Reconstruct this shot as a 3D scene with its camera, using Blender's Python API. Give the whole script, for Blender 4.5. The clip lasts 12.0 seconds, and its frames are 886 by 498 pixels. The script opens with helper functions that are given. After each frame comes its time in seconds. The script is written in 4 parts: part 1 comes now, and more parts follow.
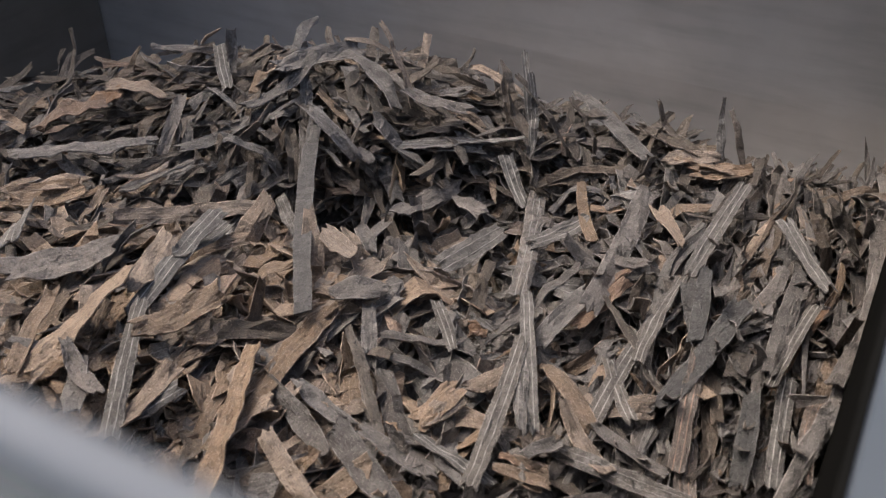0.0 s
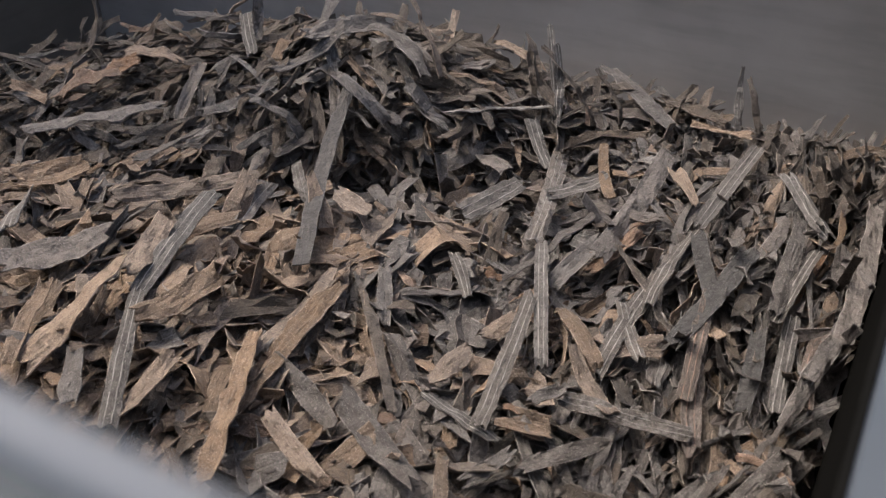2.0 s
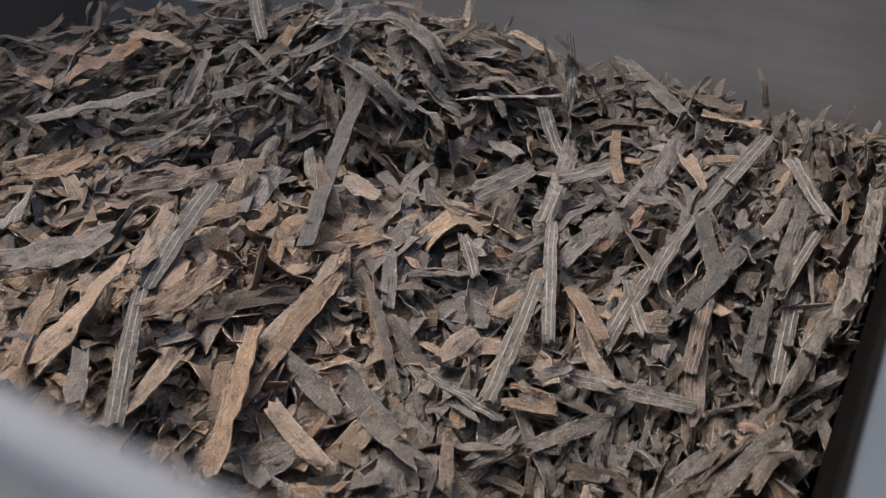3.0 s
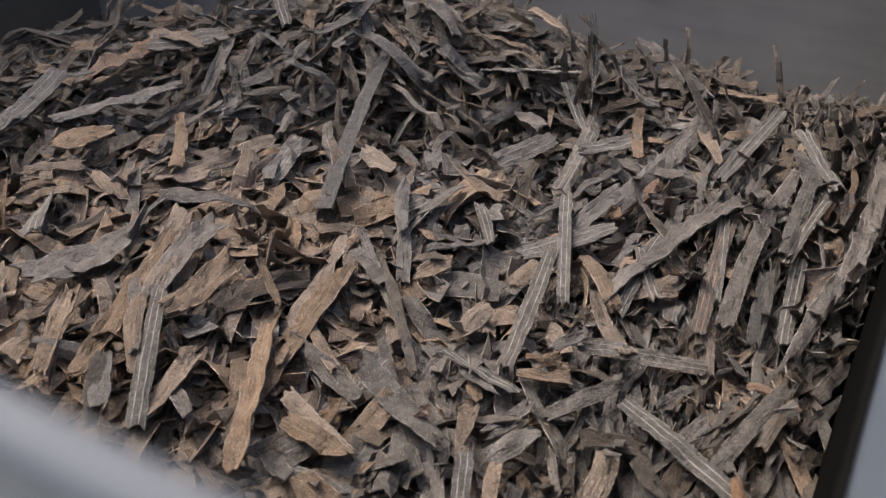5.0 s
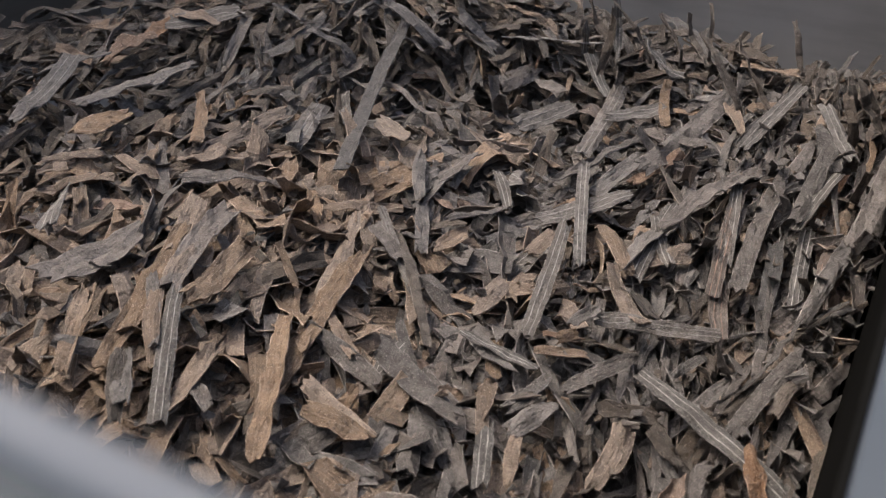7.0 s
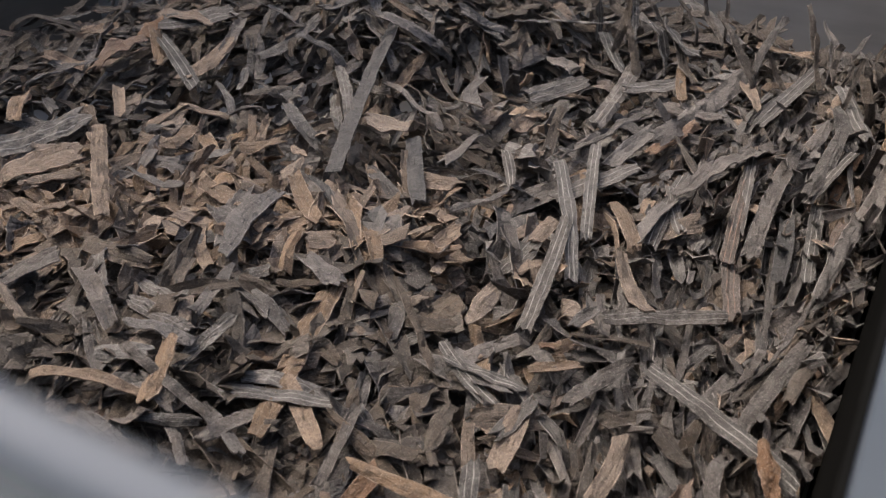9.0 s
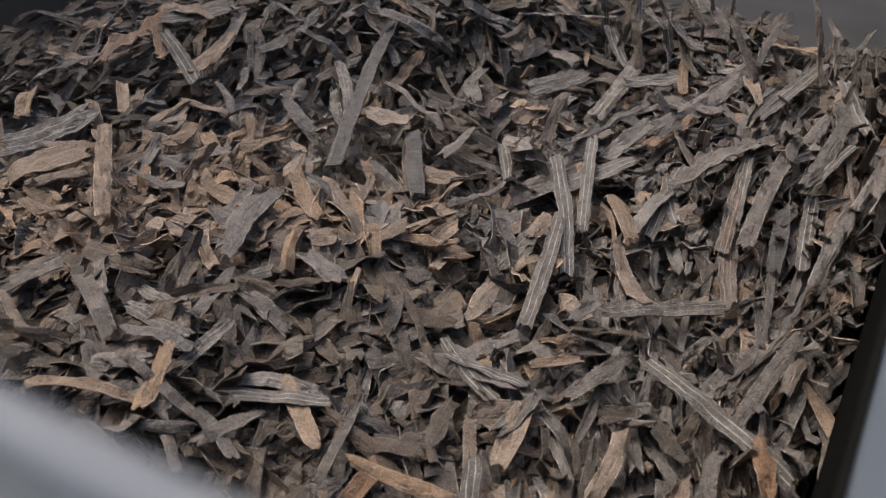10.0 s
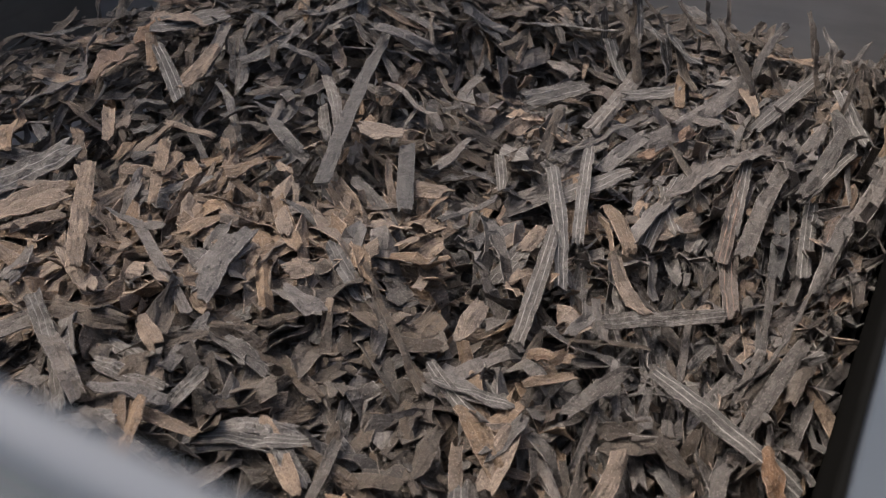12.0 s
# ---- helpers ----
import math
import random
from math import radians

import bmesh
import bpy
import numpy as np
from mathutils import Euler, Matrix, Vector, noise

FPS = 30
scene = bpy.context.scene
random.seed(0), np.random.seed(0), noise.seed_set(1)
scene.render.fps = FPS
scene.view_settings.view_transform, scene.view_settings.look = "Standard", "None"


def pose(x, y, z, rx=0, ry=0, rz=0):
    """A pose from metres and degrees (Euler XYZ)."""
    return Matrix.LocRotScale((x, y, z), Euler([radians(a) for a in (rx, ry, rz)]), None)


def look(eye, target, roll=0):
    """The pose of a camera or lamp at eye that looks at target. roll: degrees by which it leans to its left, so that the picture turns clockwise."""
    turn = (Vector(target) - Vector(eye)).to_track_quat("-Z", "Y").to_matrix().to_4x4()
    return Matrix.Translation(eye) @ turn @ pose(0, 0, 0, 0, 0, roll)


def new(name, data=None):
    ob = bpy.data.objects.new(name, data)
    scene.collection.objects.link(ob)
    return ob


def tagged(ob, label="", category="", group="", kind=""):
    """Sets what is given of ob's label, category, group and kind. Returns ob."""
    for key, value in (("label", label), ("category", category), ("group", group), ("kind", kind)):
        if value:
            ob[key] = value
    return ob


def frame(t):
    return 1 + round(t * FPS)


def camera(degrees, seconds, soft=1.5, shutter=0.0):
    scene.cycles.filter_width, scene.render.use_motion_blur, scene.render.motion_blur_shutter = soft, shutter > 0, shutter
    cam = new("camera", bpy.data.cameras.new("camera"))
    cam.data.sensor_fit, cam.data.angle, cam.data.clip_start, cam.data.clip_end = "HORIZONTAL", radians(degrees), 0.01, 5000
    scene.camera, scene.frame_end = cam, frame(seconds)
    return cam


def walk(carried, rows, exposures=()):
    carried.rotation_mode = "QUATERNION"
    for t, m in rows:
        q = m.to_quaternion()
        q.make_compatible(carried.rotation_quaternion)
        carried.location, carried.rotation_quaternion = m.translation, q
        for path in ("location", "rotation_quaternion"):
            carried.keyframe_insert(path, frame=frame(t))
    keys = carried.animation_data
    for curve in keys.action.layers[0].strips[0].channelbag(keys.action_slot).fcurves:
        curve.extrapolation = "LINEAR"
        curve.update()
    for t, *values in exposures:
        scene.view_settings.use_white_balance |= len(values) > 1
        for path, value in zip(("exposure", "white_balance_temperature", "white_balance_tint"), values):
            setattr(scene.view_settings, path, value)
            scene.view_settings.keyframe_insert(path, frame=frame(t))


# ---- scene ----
cam = camera(50.0, 12.0, soft=1.3)
EYE = Vector((0.0, 0.0, 1.46))
EYE_POSE = pose(EYE.x, EYE.y, EYE.z, 90 - 35, 0, 0)
cam.data.dof.use_dof = True
cam.data.dof.focus_distance = 1.58
cam.data.dof.aperture_fstop = 5.6
walk(cam, [(0, EYE_POSE), (12, EYE_POSE)], [(0, 0.83), (3, 0.82), (9, 0.72), (12, 0.66)])

# ---- light: an overcast day, the bright side to the left of the bin ----
SUN_EL, SUN_AZ = 63.0, 292.0
world = bpy.data.worlds.new("sky")
scene.world = world
world.use_nodes = True
wn = world.node_tree
sky = wn.nodes.new("ShaderNodeTexSky")
sky.sky_type, sky.sun_disc = "NISHITA", False
sky.sun_elevation, sky.sun_rotation = radians(SUN_EL), radians(SUN_AZ)
sky.dust_density = 7.0
wn.links.new(sky.outputs[0], wn.nodes["Background"].inputs[0])
wn.nodes["Background"].inputs[1].default_value = 0.15
sun = new("sun", bpy.data.lights.new("sun", "SUN"))
sun.data.energy, sun.data.angle, sun.data.color = 1.12, radians(30), (1.0, 0.94, 0.88)
az, el = radians(SUN_AZ), radians(SUN_EL)
toward = Vector((math.sin(az) * math.cos(el), math.cos(az) * math.cos(el), math.sin(el)))
sun.matrix_world = look(toward * 10, (0, 0, 0))


# ---- materials ----
class Nodes:
    """A short way to write node trees."""

    def __init__(self, name):
        self.mat = bpy.data.materials.new(name)
        self.mat.use_nodes = True
        self.tree = self.mat.node_tree
        self.bsdf = self.tree.nodes["Principled BSDF"]

    def put(self, socket, value):
        if isinstance(value, bpy.types.NodeSocket):
            self.tree.links.new(value, socket)
        else:
            socket.default_value = value

    def math(self, op, a, b=0.0, clamp=False):
        n = self.tree.nodes.new("ShaderNodeMath")
        n.operation, n.use_clamp = op, clamp
        self.put(n.inputs[0], a)
        self.put(n.inputs[1], b)
        return n.outputs[0]

    def mix(self, f, a, b, blend="MIX"):
        n = self.tree.nodes.new("ShaderNodeMix")
        n.data_type, n.blend_type = "RGBA", blend
        self.put(n.inputs[0], f)
        self.put(n.inputs[6], a if isinstance(a, bpy.types.NodeSocket) else (*a, 1))
        self.put(n.inputs[7], b if isinstance(b, bpy.types.NodeSocket) else (*b, 1))
        return n.outputs[2]

    def noise(self, vector, scale, detail=3.0, rough=0.55):
        n = self.tree.nodes.new("ShaderNodeTexNoise")
        if vector is not None:
            self.put(n.inputs["Vector"], vector)
        n.inputs["Scale"].default_value, n.inputs["Detail"].default_value = scale, detail
        n.inputs["Roughness"].default_value = rough
        return n.outputs["Fac"]

    def ramp(self, f, lo, hi):
        n = self.tree.nodes.new("ShaderNodeMapRange")
        self.put(n.inputs[0], f)
        n.inputs[1].default_value, n.inputs[2].default_value = lo, hi
        return n.outputs[0]

    def stretched(self, vector, s):
        n = self.tree.nodes.new("ShaderNodeMapping")
        self.put(n.inputs[0], vector)
        n.inputs[3].default_value = s
        return n.outputs[0]

    def coord(self, which):
        return self.tree.nodes.new("ShaderNodeTexCoord").outputs[which]

    def bump(self, height, strength, distance):
        n = self.tree.nodes.new("ShaderNodeBump")
        n.inputs["Strength"].default_value, n.inputs["Distance"].default_value = strength, distance
        self.put(n.inputs["Height"], height)
        self.put(self.bsdf.inputs["Normal"], n.outputs[0])


def strip_material(name, dark, light, vein=None, vein_amount=0.0, rough=0.64, pale=0.3):
    """Dry fibrous strip: grain along its length, blotches, dust, and on some kinds pale cords along it.
    UV: u across the strip (0 to 1), v along it in metres."""
    n = Nodes(name)
    uv, ob = n.coord("UV"), n.coord("Object")
    island = n.tree.nodes.new("ShaderNodeNewGeometry").outputs["Random Per Island"]
    single = n.tree.nodes.new("ShaderNodeObjectInfo").outputs["Random"]
    chance = n.math("FRACT", n.math("ADD", n.math("MULTIPLY", island, 7.31), single))
    grain = n.noise(n.stretched(uv, (28, 45, 1)), 1.0, 4, 0.6)
    blotch = n.noise(ob, 38, 4, 0.6)
    fine = n.noise(ob, 320, 3, 0.6)
    base = n.mix(n.ramp(blotch, 0.3, 0.72), dark, light)
    base = n.mix(n.math("MULTIPLY", n.ramp(grain, 0.38, 0.75), 0.34), base, tuple(c * 0.42 for c in dark))
    # each piece has its own tone
    tone = n.tree.nodes.new("ShaderNodeHueSaturation")
    n.put(tone.inputs["Color"], base)
    n.put(tone.inputs["Value"], n.math("ADD", n.math("MULTIPLY", chance, 0.7), 0.6))
    n.put(tone.inputs["Saturation"], n.math("ADD", n.math("MULTIPLY", n.math("FRACT", n.math("MULTIPLY", chance, 13.7)), 0.6), 0.75))
    base = tone.outputs[0]
    mottle = n.noise(ob, 140, 4, 0.65)
    base = n.mix(n.math("MULTIPLY", n.ramp(mottle, 0.47, 0.68), 0.55), base, tuple(c * 0.5 for c in dark))
    grit = n.noise(ob, 520, 2, 0.7)
    base = n.mix(n.ramp(grit, 0.40, 0.28), base, tuple(c * 0.35 for c in dark))
    base = n.mix(n.math("MULTIPLY", n.ramp(grit, 0.58, 0.70), 0.75), base, tuple(min(1.0, c * 1.7 + 0.05) for c in light))
    # grey dust
    dust = n.math("MULTIPLY", n.ramp(n.noise(ob, 62, 6, 0.75), 0.48, 0.72), pale)
    base = n.mix(dust, base, (0.34, 0.32, 0.30))
    sep = n.tree.nodes.new("ShaderNodeSeparateXYZ")
    n.put(sep.inputs[0], uv)
    # short pale fibres along the strip, dark specks, bleached torn edges
    fibre = n.ramp(n.noise(n.stretched(uv, (70, 38, 1)), 1.0, 2, 0.5), 0.64, 0.74)
    base = n.mix(n.math("MULTIPLY", fibre, 0.5), base, tuple(min(1.0, c * 1.9 + 0.06) for c in light))
    speck = n.ramp(n.noise(ob, 210, 2, 0.5), 0.62, 0.70)
    base = n.mix(n.math("MULTIPLY", speck, 0.5), base, tuple(c * 0.3 for c in dark))
    rim = n.math("ABSOLUTE", n.math("SUBTRACT", sep.outputs[0], 0.5))
    rim = n.math("MULTIPLY", n.ramp(rim, 0.455, 0.495), n.ramp(n.noise(ob, 70, 3, 0.6), 0.42, 0.6))
    base = n.mix(n.math("MULTIPLY", rim, 0.8), base, tuple(min(1.0, c * 1.8 + 0.08) for c in light))
    if vein:
        u = n.math("ADD", sep.outputs[0], n.math("MULTIPLY", n.math("SUBTRACT", n.noise(ob, 30, 2), 0.5), 0.05))
        lines = None
        for at in (0.34, 0.66):
            line = n.math("SUBTRACT", 1.0, n.math("MULTIPLY", n.math("ABSOLUTE", n.math("SUBTRACT", u, at)), 46.0), True)
            lines = line if lines is None else n.math("MAXIMUM", lines, line)
        worn = n.ramp(n.noise(n.stretched(uv, (9, 30, 1)), 1.0, 3, 0.6), 0.34, 0.50)
        lines = n.math("MULTIPLY", n.math("MULTIPLY", lines, worn), vein_amount)
        base = n.mix(lines, base, vein)
    n.put(n.bsdf.inputs["Base Color"], base)
    n.put(n.bsdf.inputs["Roughness"], n.math("ADD", n.math("MULTIPLY", fine, 0.3), rough - 0.15))
    n.bsdf.inputs["Specular IOR Level"].default_value = 0.5
    wrinkle = n.noise(n.stretched(uv, (5, 22, 1)), 1.0, 3, 0.6)
    n.bump(n.math("ADD", n.math("MULTIPLY", n.math("ADD", grain, n.math("MULTIPLY", wrinkle, 2.2)), 0.7), n.math("ADD", n.math("MULTIPLY", fine, 0.7), n.math("MULTIPLY", n.math("ADD", blotch, n.math("MULTIPLY", mottle, 1.6)), 0.9))), 1.0, 0.0036)
    return n.mat


GREY = strip_material("grey_brown_strip", (0.101, 0.089, 0.081), (0.195, 0.173, 0.157))
VEINED = strip_material("corded_strip", (0.098, 0.088, 0.080), (0.180, 0.163, 0.147))
RUSTY = strip_material("rust_corded_strip", (0.105, 0.084, 0.072), (0.19, 0.158, 0.136))
TAN = strip_material("tan_strip", (0.178, 0.131, 0.096), (0.310, 0.233, 0.174), (0.46, 0.37, 0.28), 0.35, pale=0.15)
ORANGE = strip_material("orange_strip", (0.215, 0.138, 0.094), (0.33, 0.228, 0.165), pale=0.2)
SLATE = strip_material("slate_grey_strip", (0.066, 0.062, 0.059), (0.105, 0.099, 0.095), rough=0.42, pale=0.2)
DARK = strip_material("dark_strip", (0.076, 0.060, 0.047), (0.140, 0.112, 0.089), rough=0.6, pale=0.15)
WORN = strip_material("whitened_strip", (0.105, 0.095, 0.088), (0.19, 0.170, 0.152), (0.58, 0.56, 0.53), 0.6, pale=0.75)


def cord_material(name, clean, grimy):
    """Thin woven cord, rubbed bright in places and grimy in others."""
    n = Nodes(name)
    ob = n.coord("Object")
    base = n.mix(n.ramp(n.noise(ob, 45, 4, 0.6), 0.38, 0.58), grimy, clean)
    base = n.mix(n.math("MULTIPLY", n.ramp(n.noise(ob, 400, 2, 0.6), 0.45, 0.7), 0.4), base, grimy)
    n.put(n.bsdf.inputs["Base Color"], base)
    n.bsdf.inputs["Roughness"].default_value = 0.6
    return n.mat


CORD = {"v": cord_material("pale_cord", (0.42, 0.40, 0.37), (0.17, 0.155, 0.14)),
        "r": cord_material("rust_cord", (0.33, 0.215, 0.16), (0.15, 0.112, 0.092))}
KINDS = {"g": (GREY, "grey-brown dry fibrous strip lying on the heap"),
         "v": (VEINED, "grey-brown flat strip with pale parallel cords"),
         "r": (RUSTY, "grey-brown flat strip with rust-red cords"),
         "t": (TAN, "tan dry fibrous strip with torn ends"),
         "o": (ORANGE, "orange-brown crumpled torn strip"),
         "s": (SLATE, "smooth dark slate-grey strip with a dull sheen"),
         "d": (DARK, "dark brown bent strip in the heap"),
         "w": (WORN, "grey strip whitened by dust and wear")}
ORDER = "gvtdowsr"


def steel_material(name, low, high, rough, metal, scratch=0.5):
    n = Nodes(name)
    ob = n.coord("Object")
    brushed = n.noise(n.stretched(ob, (1.2, 1.2, 9.0)), 3.0, 5, 0.6)
    stain = n.noise(ob, 2.3, 5, 0.6)
    fine = n.noise(n.stretched(ob, (6, 6, 160)), 1.0, 3, 0.6)
    base = n.mix(n.ramp(stain, 0.3, 0.7), low, high)
    base = n.mix(n.math("MULTIPLY", n.ramp(brushed, 0.45, 0.75), scratch), base, tuple(c * 0.55 for c in low))
    n.put(n.bsdf.inputs["Base Color"], base)
    n.bsdf.inputs["Metallic"].default_value = metal
    n.put(n.bsdf.inputs["Roughness"], n.math("ADD", n.math("MULTIPLY", brushed, 0.2), rough - 0.1))
    n.bump(n.math("ADD", fine, brushed), 0.12, 0.001)
    return n.mat


STEEL = steel_material("worn_sheet_steel", (0.43, 0.425, 0.42), (0.58, 0.575, 0.57), 0.34, 0.6, 0.3)
# left wall: steel colour darkened to stand for the shade on it
SHADE_BROWN = steel_material("shade_brown_steel", (0.095, 0.085, 0.072), (0.14, 0.125, 0.108), 0.95, 0.0, 0.3)
# right wall: its inner shade is put into this near-black base colour
SHADE_BLACK = steel_material("shade_black_steel", (0.006, 0.006, 0.0055), (0.011, 0.0105, 0.010), 0.95, 0.0, 0.3)
SHADE_BLACK.node_tree.nodes["Principled BSDF"].inputs["Specular IOR Level"].default_value = 0.0
SHADE_BROWN.node_tree.nodes["Principled BSDF"].inputs["Specular IOR Level"].default_value = 0.0
PAINTED = steel_material("grey_painted_rim", (0.056, 0.066, 0.076), (0.074, 0.085, 0.096), 0.45, 0.0, 0.2)
LACQUER = steel_material("blue_grey_lacquer", (0.042, 0.052, 0.059), (0.056, 0.067, 0.075), 0.6, 0.0, 0.2)
LACQUER.node_tree.nodes["Principled BSDF"].inputs["Specular IOR Level"].default_value = 0.25
RIM = steel_material("galvanised_rim", (0.34, 0.34, 0.335), (0.41, 0.41, 0.40), 0.5, 0.3, 0.2)
GROUND = steel_material("concrete_ground", (0.22, 0.21, 0.20), (0.32, 0.31, 0.29), 0.9, 0.0)


# ---- mesh helpers ----
def mesh_object(name, verts, faces, material, parent=None, uvs=None, slots=None):
    me = bpy.data.meshes.new(name)
    me.from_pydata(verts, [], faces)
    if uvs is not None:
        layer = me.uv_layers.new(name="UVMap")
        layer.data.foreach_set("uv", np.asarray(uvs, dtype=np.float32).ravel())
    for m in (material if isinstance(material, (list, tuple)) else [material]):
        me.materials.append(m)
    if slots is not None:
        me.polygons.foreach_set("material_index", np.asarray(slots, dtype=np.int32))
    me.update()
    ob = new(name, me)
    if parent is not None:
        ob.parent = parent
    return ob


def slab(name, a, b, z0, z1, thick, material, parent=None, bevel=0.003):
    """A bevelled upright plate from a to b in plan, its inner face on that line and its thickness to the right of it."""
    a, b = Vector(a), Vector(b)
    d = (b - a).normalized()
    n = Vector((d.y, -d.x)) * thick
    bm = bmesh.new()
    ring = [a, b, b + n, a + n]
    lo = [bm.verts.new((p.x, p.y, z0)) for p in ring]
    hi = [bm.verts.new((p.x, p.y, z1)) for p in ring]
    bm.faces.new(lo[::-1]), bm.faces.new(hi)
    for i in range(4):
        j = (i + 1) % 4
        bm.faces.new((lo[i], lo[j], hi[j], hi[i]))
    bmesh.ops.recalc_face_normals(bm, faces=bm.faces)
    if bevel:
        bmesh.ops.bevel(bm, geom=bm.edges[:], offset=bevel, segments=2, affect="EDGES")
    me = bpy.data.meshes.new(name)
    bm.to_mesh(me)
    bm.free()
    me.materials.append(material)
    ob = new(name, me)
    ob.parent = parent
    return ob


def bar(name, a, b, z, radius, material, parent=None):
    """A round rolled bar between two points in plan."""
    a, b = Vector((*a, z)), Vector((*b, z))
    bm = bmesh.new()
    bmesh.ops.create_cone(bm, cap_ends=True, segments=20, radius1=radius, radius2=radius, depth=(b - a).length)
    bm.transform(Matrix.Translation((a + b) / 2) @ (b - a).to_track_quat("Z", "Y").to_matrix().to_4x4())
    for f in bm.faces:
        f.smooth = len(f.verts) == 4
    me = bpy.data.meshes.new(name)
    bm.to_mesh(me)
    bm.free()
    me.materials.append(material)
    ob = new(name, me)
    ob.parent = parent
    return ob


# ---- the bin: an open box of sheet steel, turned 29 degrees to the view ----
SLOPE = 0.554
U = Vector((1.0, -SLOPE)).normalized()      # along the front and back walls
V = Vector((SLOPE, 1.0)).normalized()       # along the side walls
CORNER_BR = Vector((1.065, 1.886))
CORNER_BL = CORNER_BR - U * 2.55
CORNER_FR = CORNER_BR - V * 2.103
CORNER_FL = CORNER_BL - V * 2.103
RIM_Z, FRONT_Z, BACK_Z = 1.06, 1.345, 1.85

ground = mesh_object("ground", [(-60, -60, 0), (60, -60, 0), (60, 60, 0), (-60, 60, 0)], [(0, 1, 2, 3)], GROUND)
tagged(ground, "plain grey concrete ground under the steel bin", "ground", kind="structure")


def ribbed_wall(name, a, b, profile, thick, material):
    """A pressed sheet from a to b in plan: profile gives, from the bottom up, its height and how far it stands inward."""
    d = (b - a).normalized()
    inward = Vector((-d.y, d.x))
    verts, faces = [], []
    outline = [(z, s) for z, s in profile] + [(z, s - thick) for z, s in profile[::-1]]
    for end in (a, b):
        for z, s in outline:
            p = end + inward * s
            verts.append((p.x, p.y, z))
    w = len(outline)
    for i in range(w):
        j = (i + 1) % w
        faces.append((i, w + i, w + j, j))
    faces += [tuple(range(w)), tuple(range(2 * w - 1, w - 1, -1))]
    return mesh_object(name, verts, faces, material)


RIBS = ((0.05, 0.0), (0.30, 0.0), (0.38, 0.003), (0.46, 0.009), (0.50, 0.0078), (0.54, 0.0048), (0.58, 0.002), (0.64, 0.0),
        (0.75, 0.0), (1.00, -0.002), (BACK_Z, -0.012))
tagged(ribbed_wall("wall_back", CORNER_BR, CORNER_BL - U * 0.06, RIBS, 0.012, STEEL),
       "dull grey sheet steel back wall of the bin", "wall", kind="structure")
tagged(slab("wall_right", CORNER_FR, CORNER_BR, 0.05, RIM_Z, 0.006, SHADE_BLACK, bevel=0.001),
       "sheet steel side wall of the bin, coloured near black for its inner shade", "wall", kind="structure")
# extra height out of view is added to throw shade on the back corner
wall_left = slab("wall_left", CORNER_BL, CORNER_FL, 0.05, 2.3, 0.012, SHADE_BROWN)
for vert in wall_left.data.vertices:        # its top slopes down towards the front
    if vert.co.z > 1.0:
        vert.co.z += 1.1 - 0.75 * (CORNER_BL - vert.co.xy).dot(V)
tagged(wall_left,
       "sheet steel side wall of the bin, darkened in colour to look shaded", "wall", kind="structure")
tagged(slab("wall_front", CORNER_FL, CORNER_FR, 0.05, FRONT_Z, 0.13, LACQUER),
       "grey painted steel front wall of the bin", "wall", kind="structure")
bar_front = tagged(bar("trim_front", CORNER_FL, CORNER_FR - U * 0.02, FRONT_Z, 0.006, RIM), "rounded pale grey lip of the front wall", "trim", kind="structure")
side = slab("trim_right", CORNER_FR + U * 0.007 + V * 0.02, CORNER_BR + U * 0.007, RIM_Z - 0.002, RIM_Z + 0.003, 0.10, PAINTED, bevel=0.001)
tagged(side, "pale grey flat steel rim on the side wall", "trim", kind="structure")
bin_floor = mesh_object("floor", [(*(CORNER_FL), 0.06), (*(CORNER_FR), 0.06), (*(CORNER_BR), 0.06), (*(CORNER_BL), 0.06)], [(0, 1, 2, 3)], STEEL)
tagged(bin_floor, "grey sheet steel floor of the bin", "floor", kind="structure")


# ---- the heap: its form and how it creeps ----
def top(x, y):
    """Height of the heap's face above the ground."""
    return 0.600 + 0.1584 * (y - 1.2287)


CREST = ((-1.6, 1.45), (-0.95, 1.60), (-0.865, 1.66), (-0.76, 1.77), (-0.33, 1.815), (-0.15, 1.805), (0.0, 1.715), (0.124, 1.64), (0.375, 1.535),
         (0.508, 1.44), (0.646, 1.41), (0.746, 1.365), (1.2, 1.2))


def crest(x):
    """Where the face ends at the back, at the start."""
    return float(np.interp(x, [c[0] for c in CREST], [c[1] for c in CREST]))


def swell(x, y):
    """Uneven form of the face."""
    return (0.020 * math.sin(5.1 * x + 1.3) * math.sin(4.3 * y + 0.4) + 0.012 * math.sin(11.3 * x - 3.0 * y) * math.sin(12.1 * y + 2.2 * x)
            + 0.007 * math.sin(23.0 * x + 9.0 * y) * math.sin(21.0 * y - 7.0 * x + 1.0))


def bell(x, y, cx, cy, rx, ry):
    return math.exp(-((x - cx) / rx) ** 2 - ((y - cy) / ry) ** 2)


def relief(x, y):
    """How far the face stands back from its mean plane, away from the eye, for the material that is at x, y at the start:
    a hollow under the peak, the steep peak above it, a low mound at the front."""
    up = min(max((y - 1.42) / 0.30, 0.0), 1.0)
    peak = math.exp(-((x + 0.28) / 0.42) ** 2) * up * up * (3 - 2 * up)
    return (0.17 * bell(x, y, -0.15, 1.335, 0.30, 0.09) + 0.05 * bell(x, y, 0.10, 1.24, 0.14, 0.09) - 0.10 * peak
            - 0.035 * bell(x, y, -0.50, 1.10, 0.28, 0.14) - 0.02 * bell(x, y, 0.42, 1.22, 0.2, 0.2))


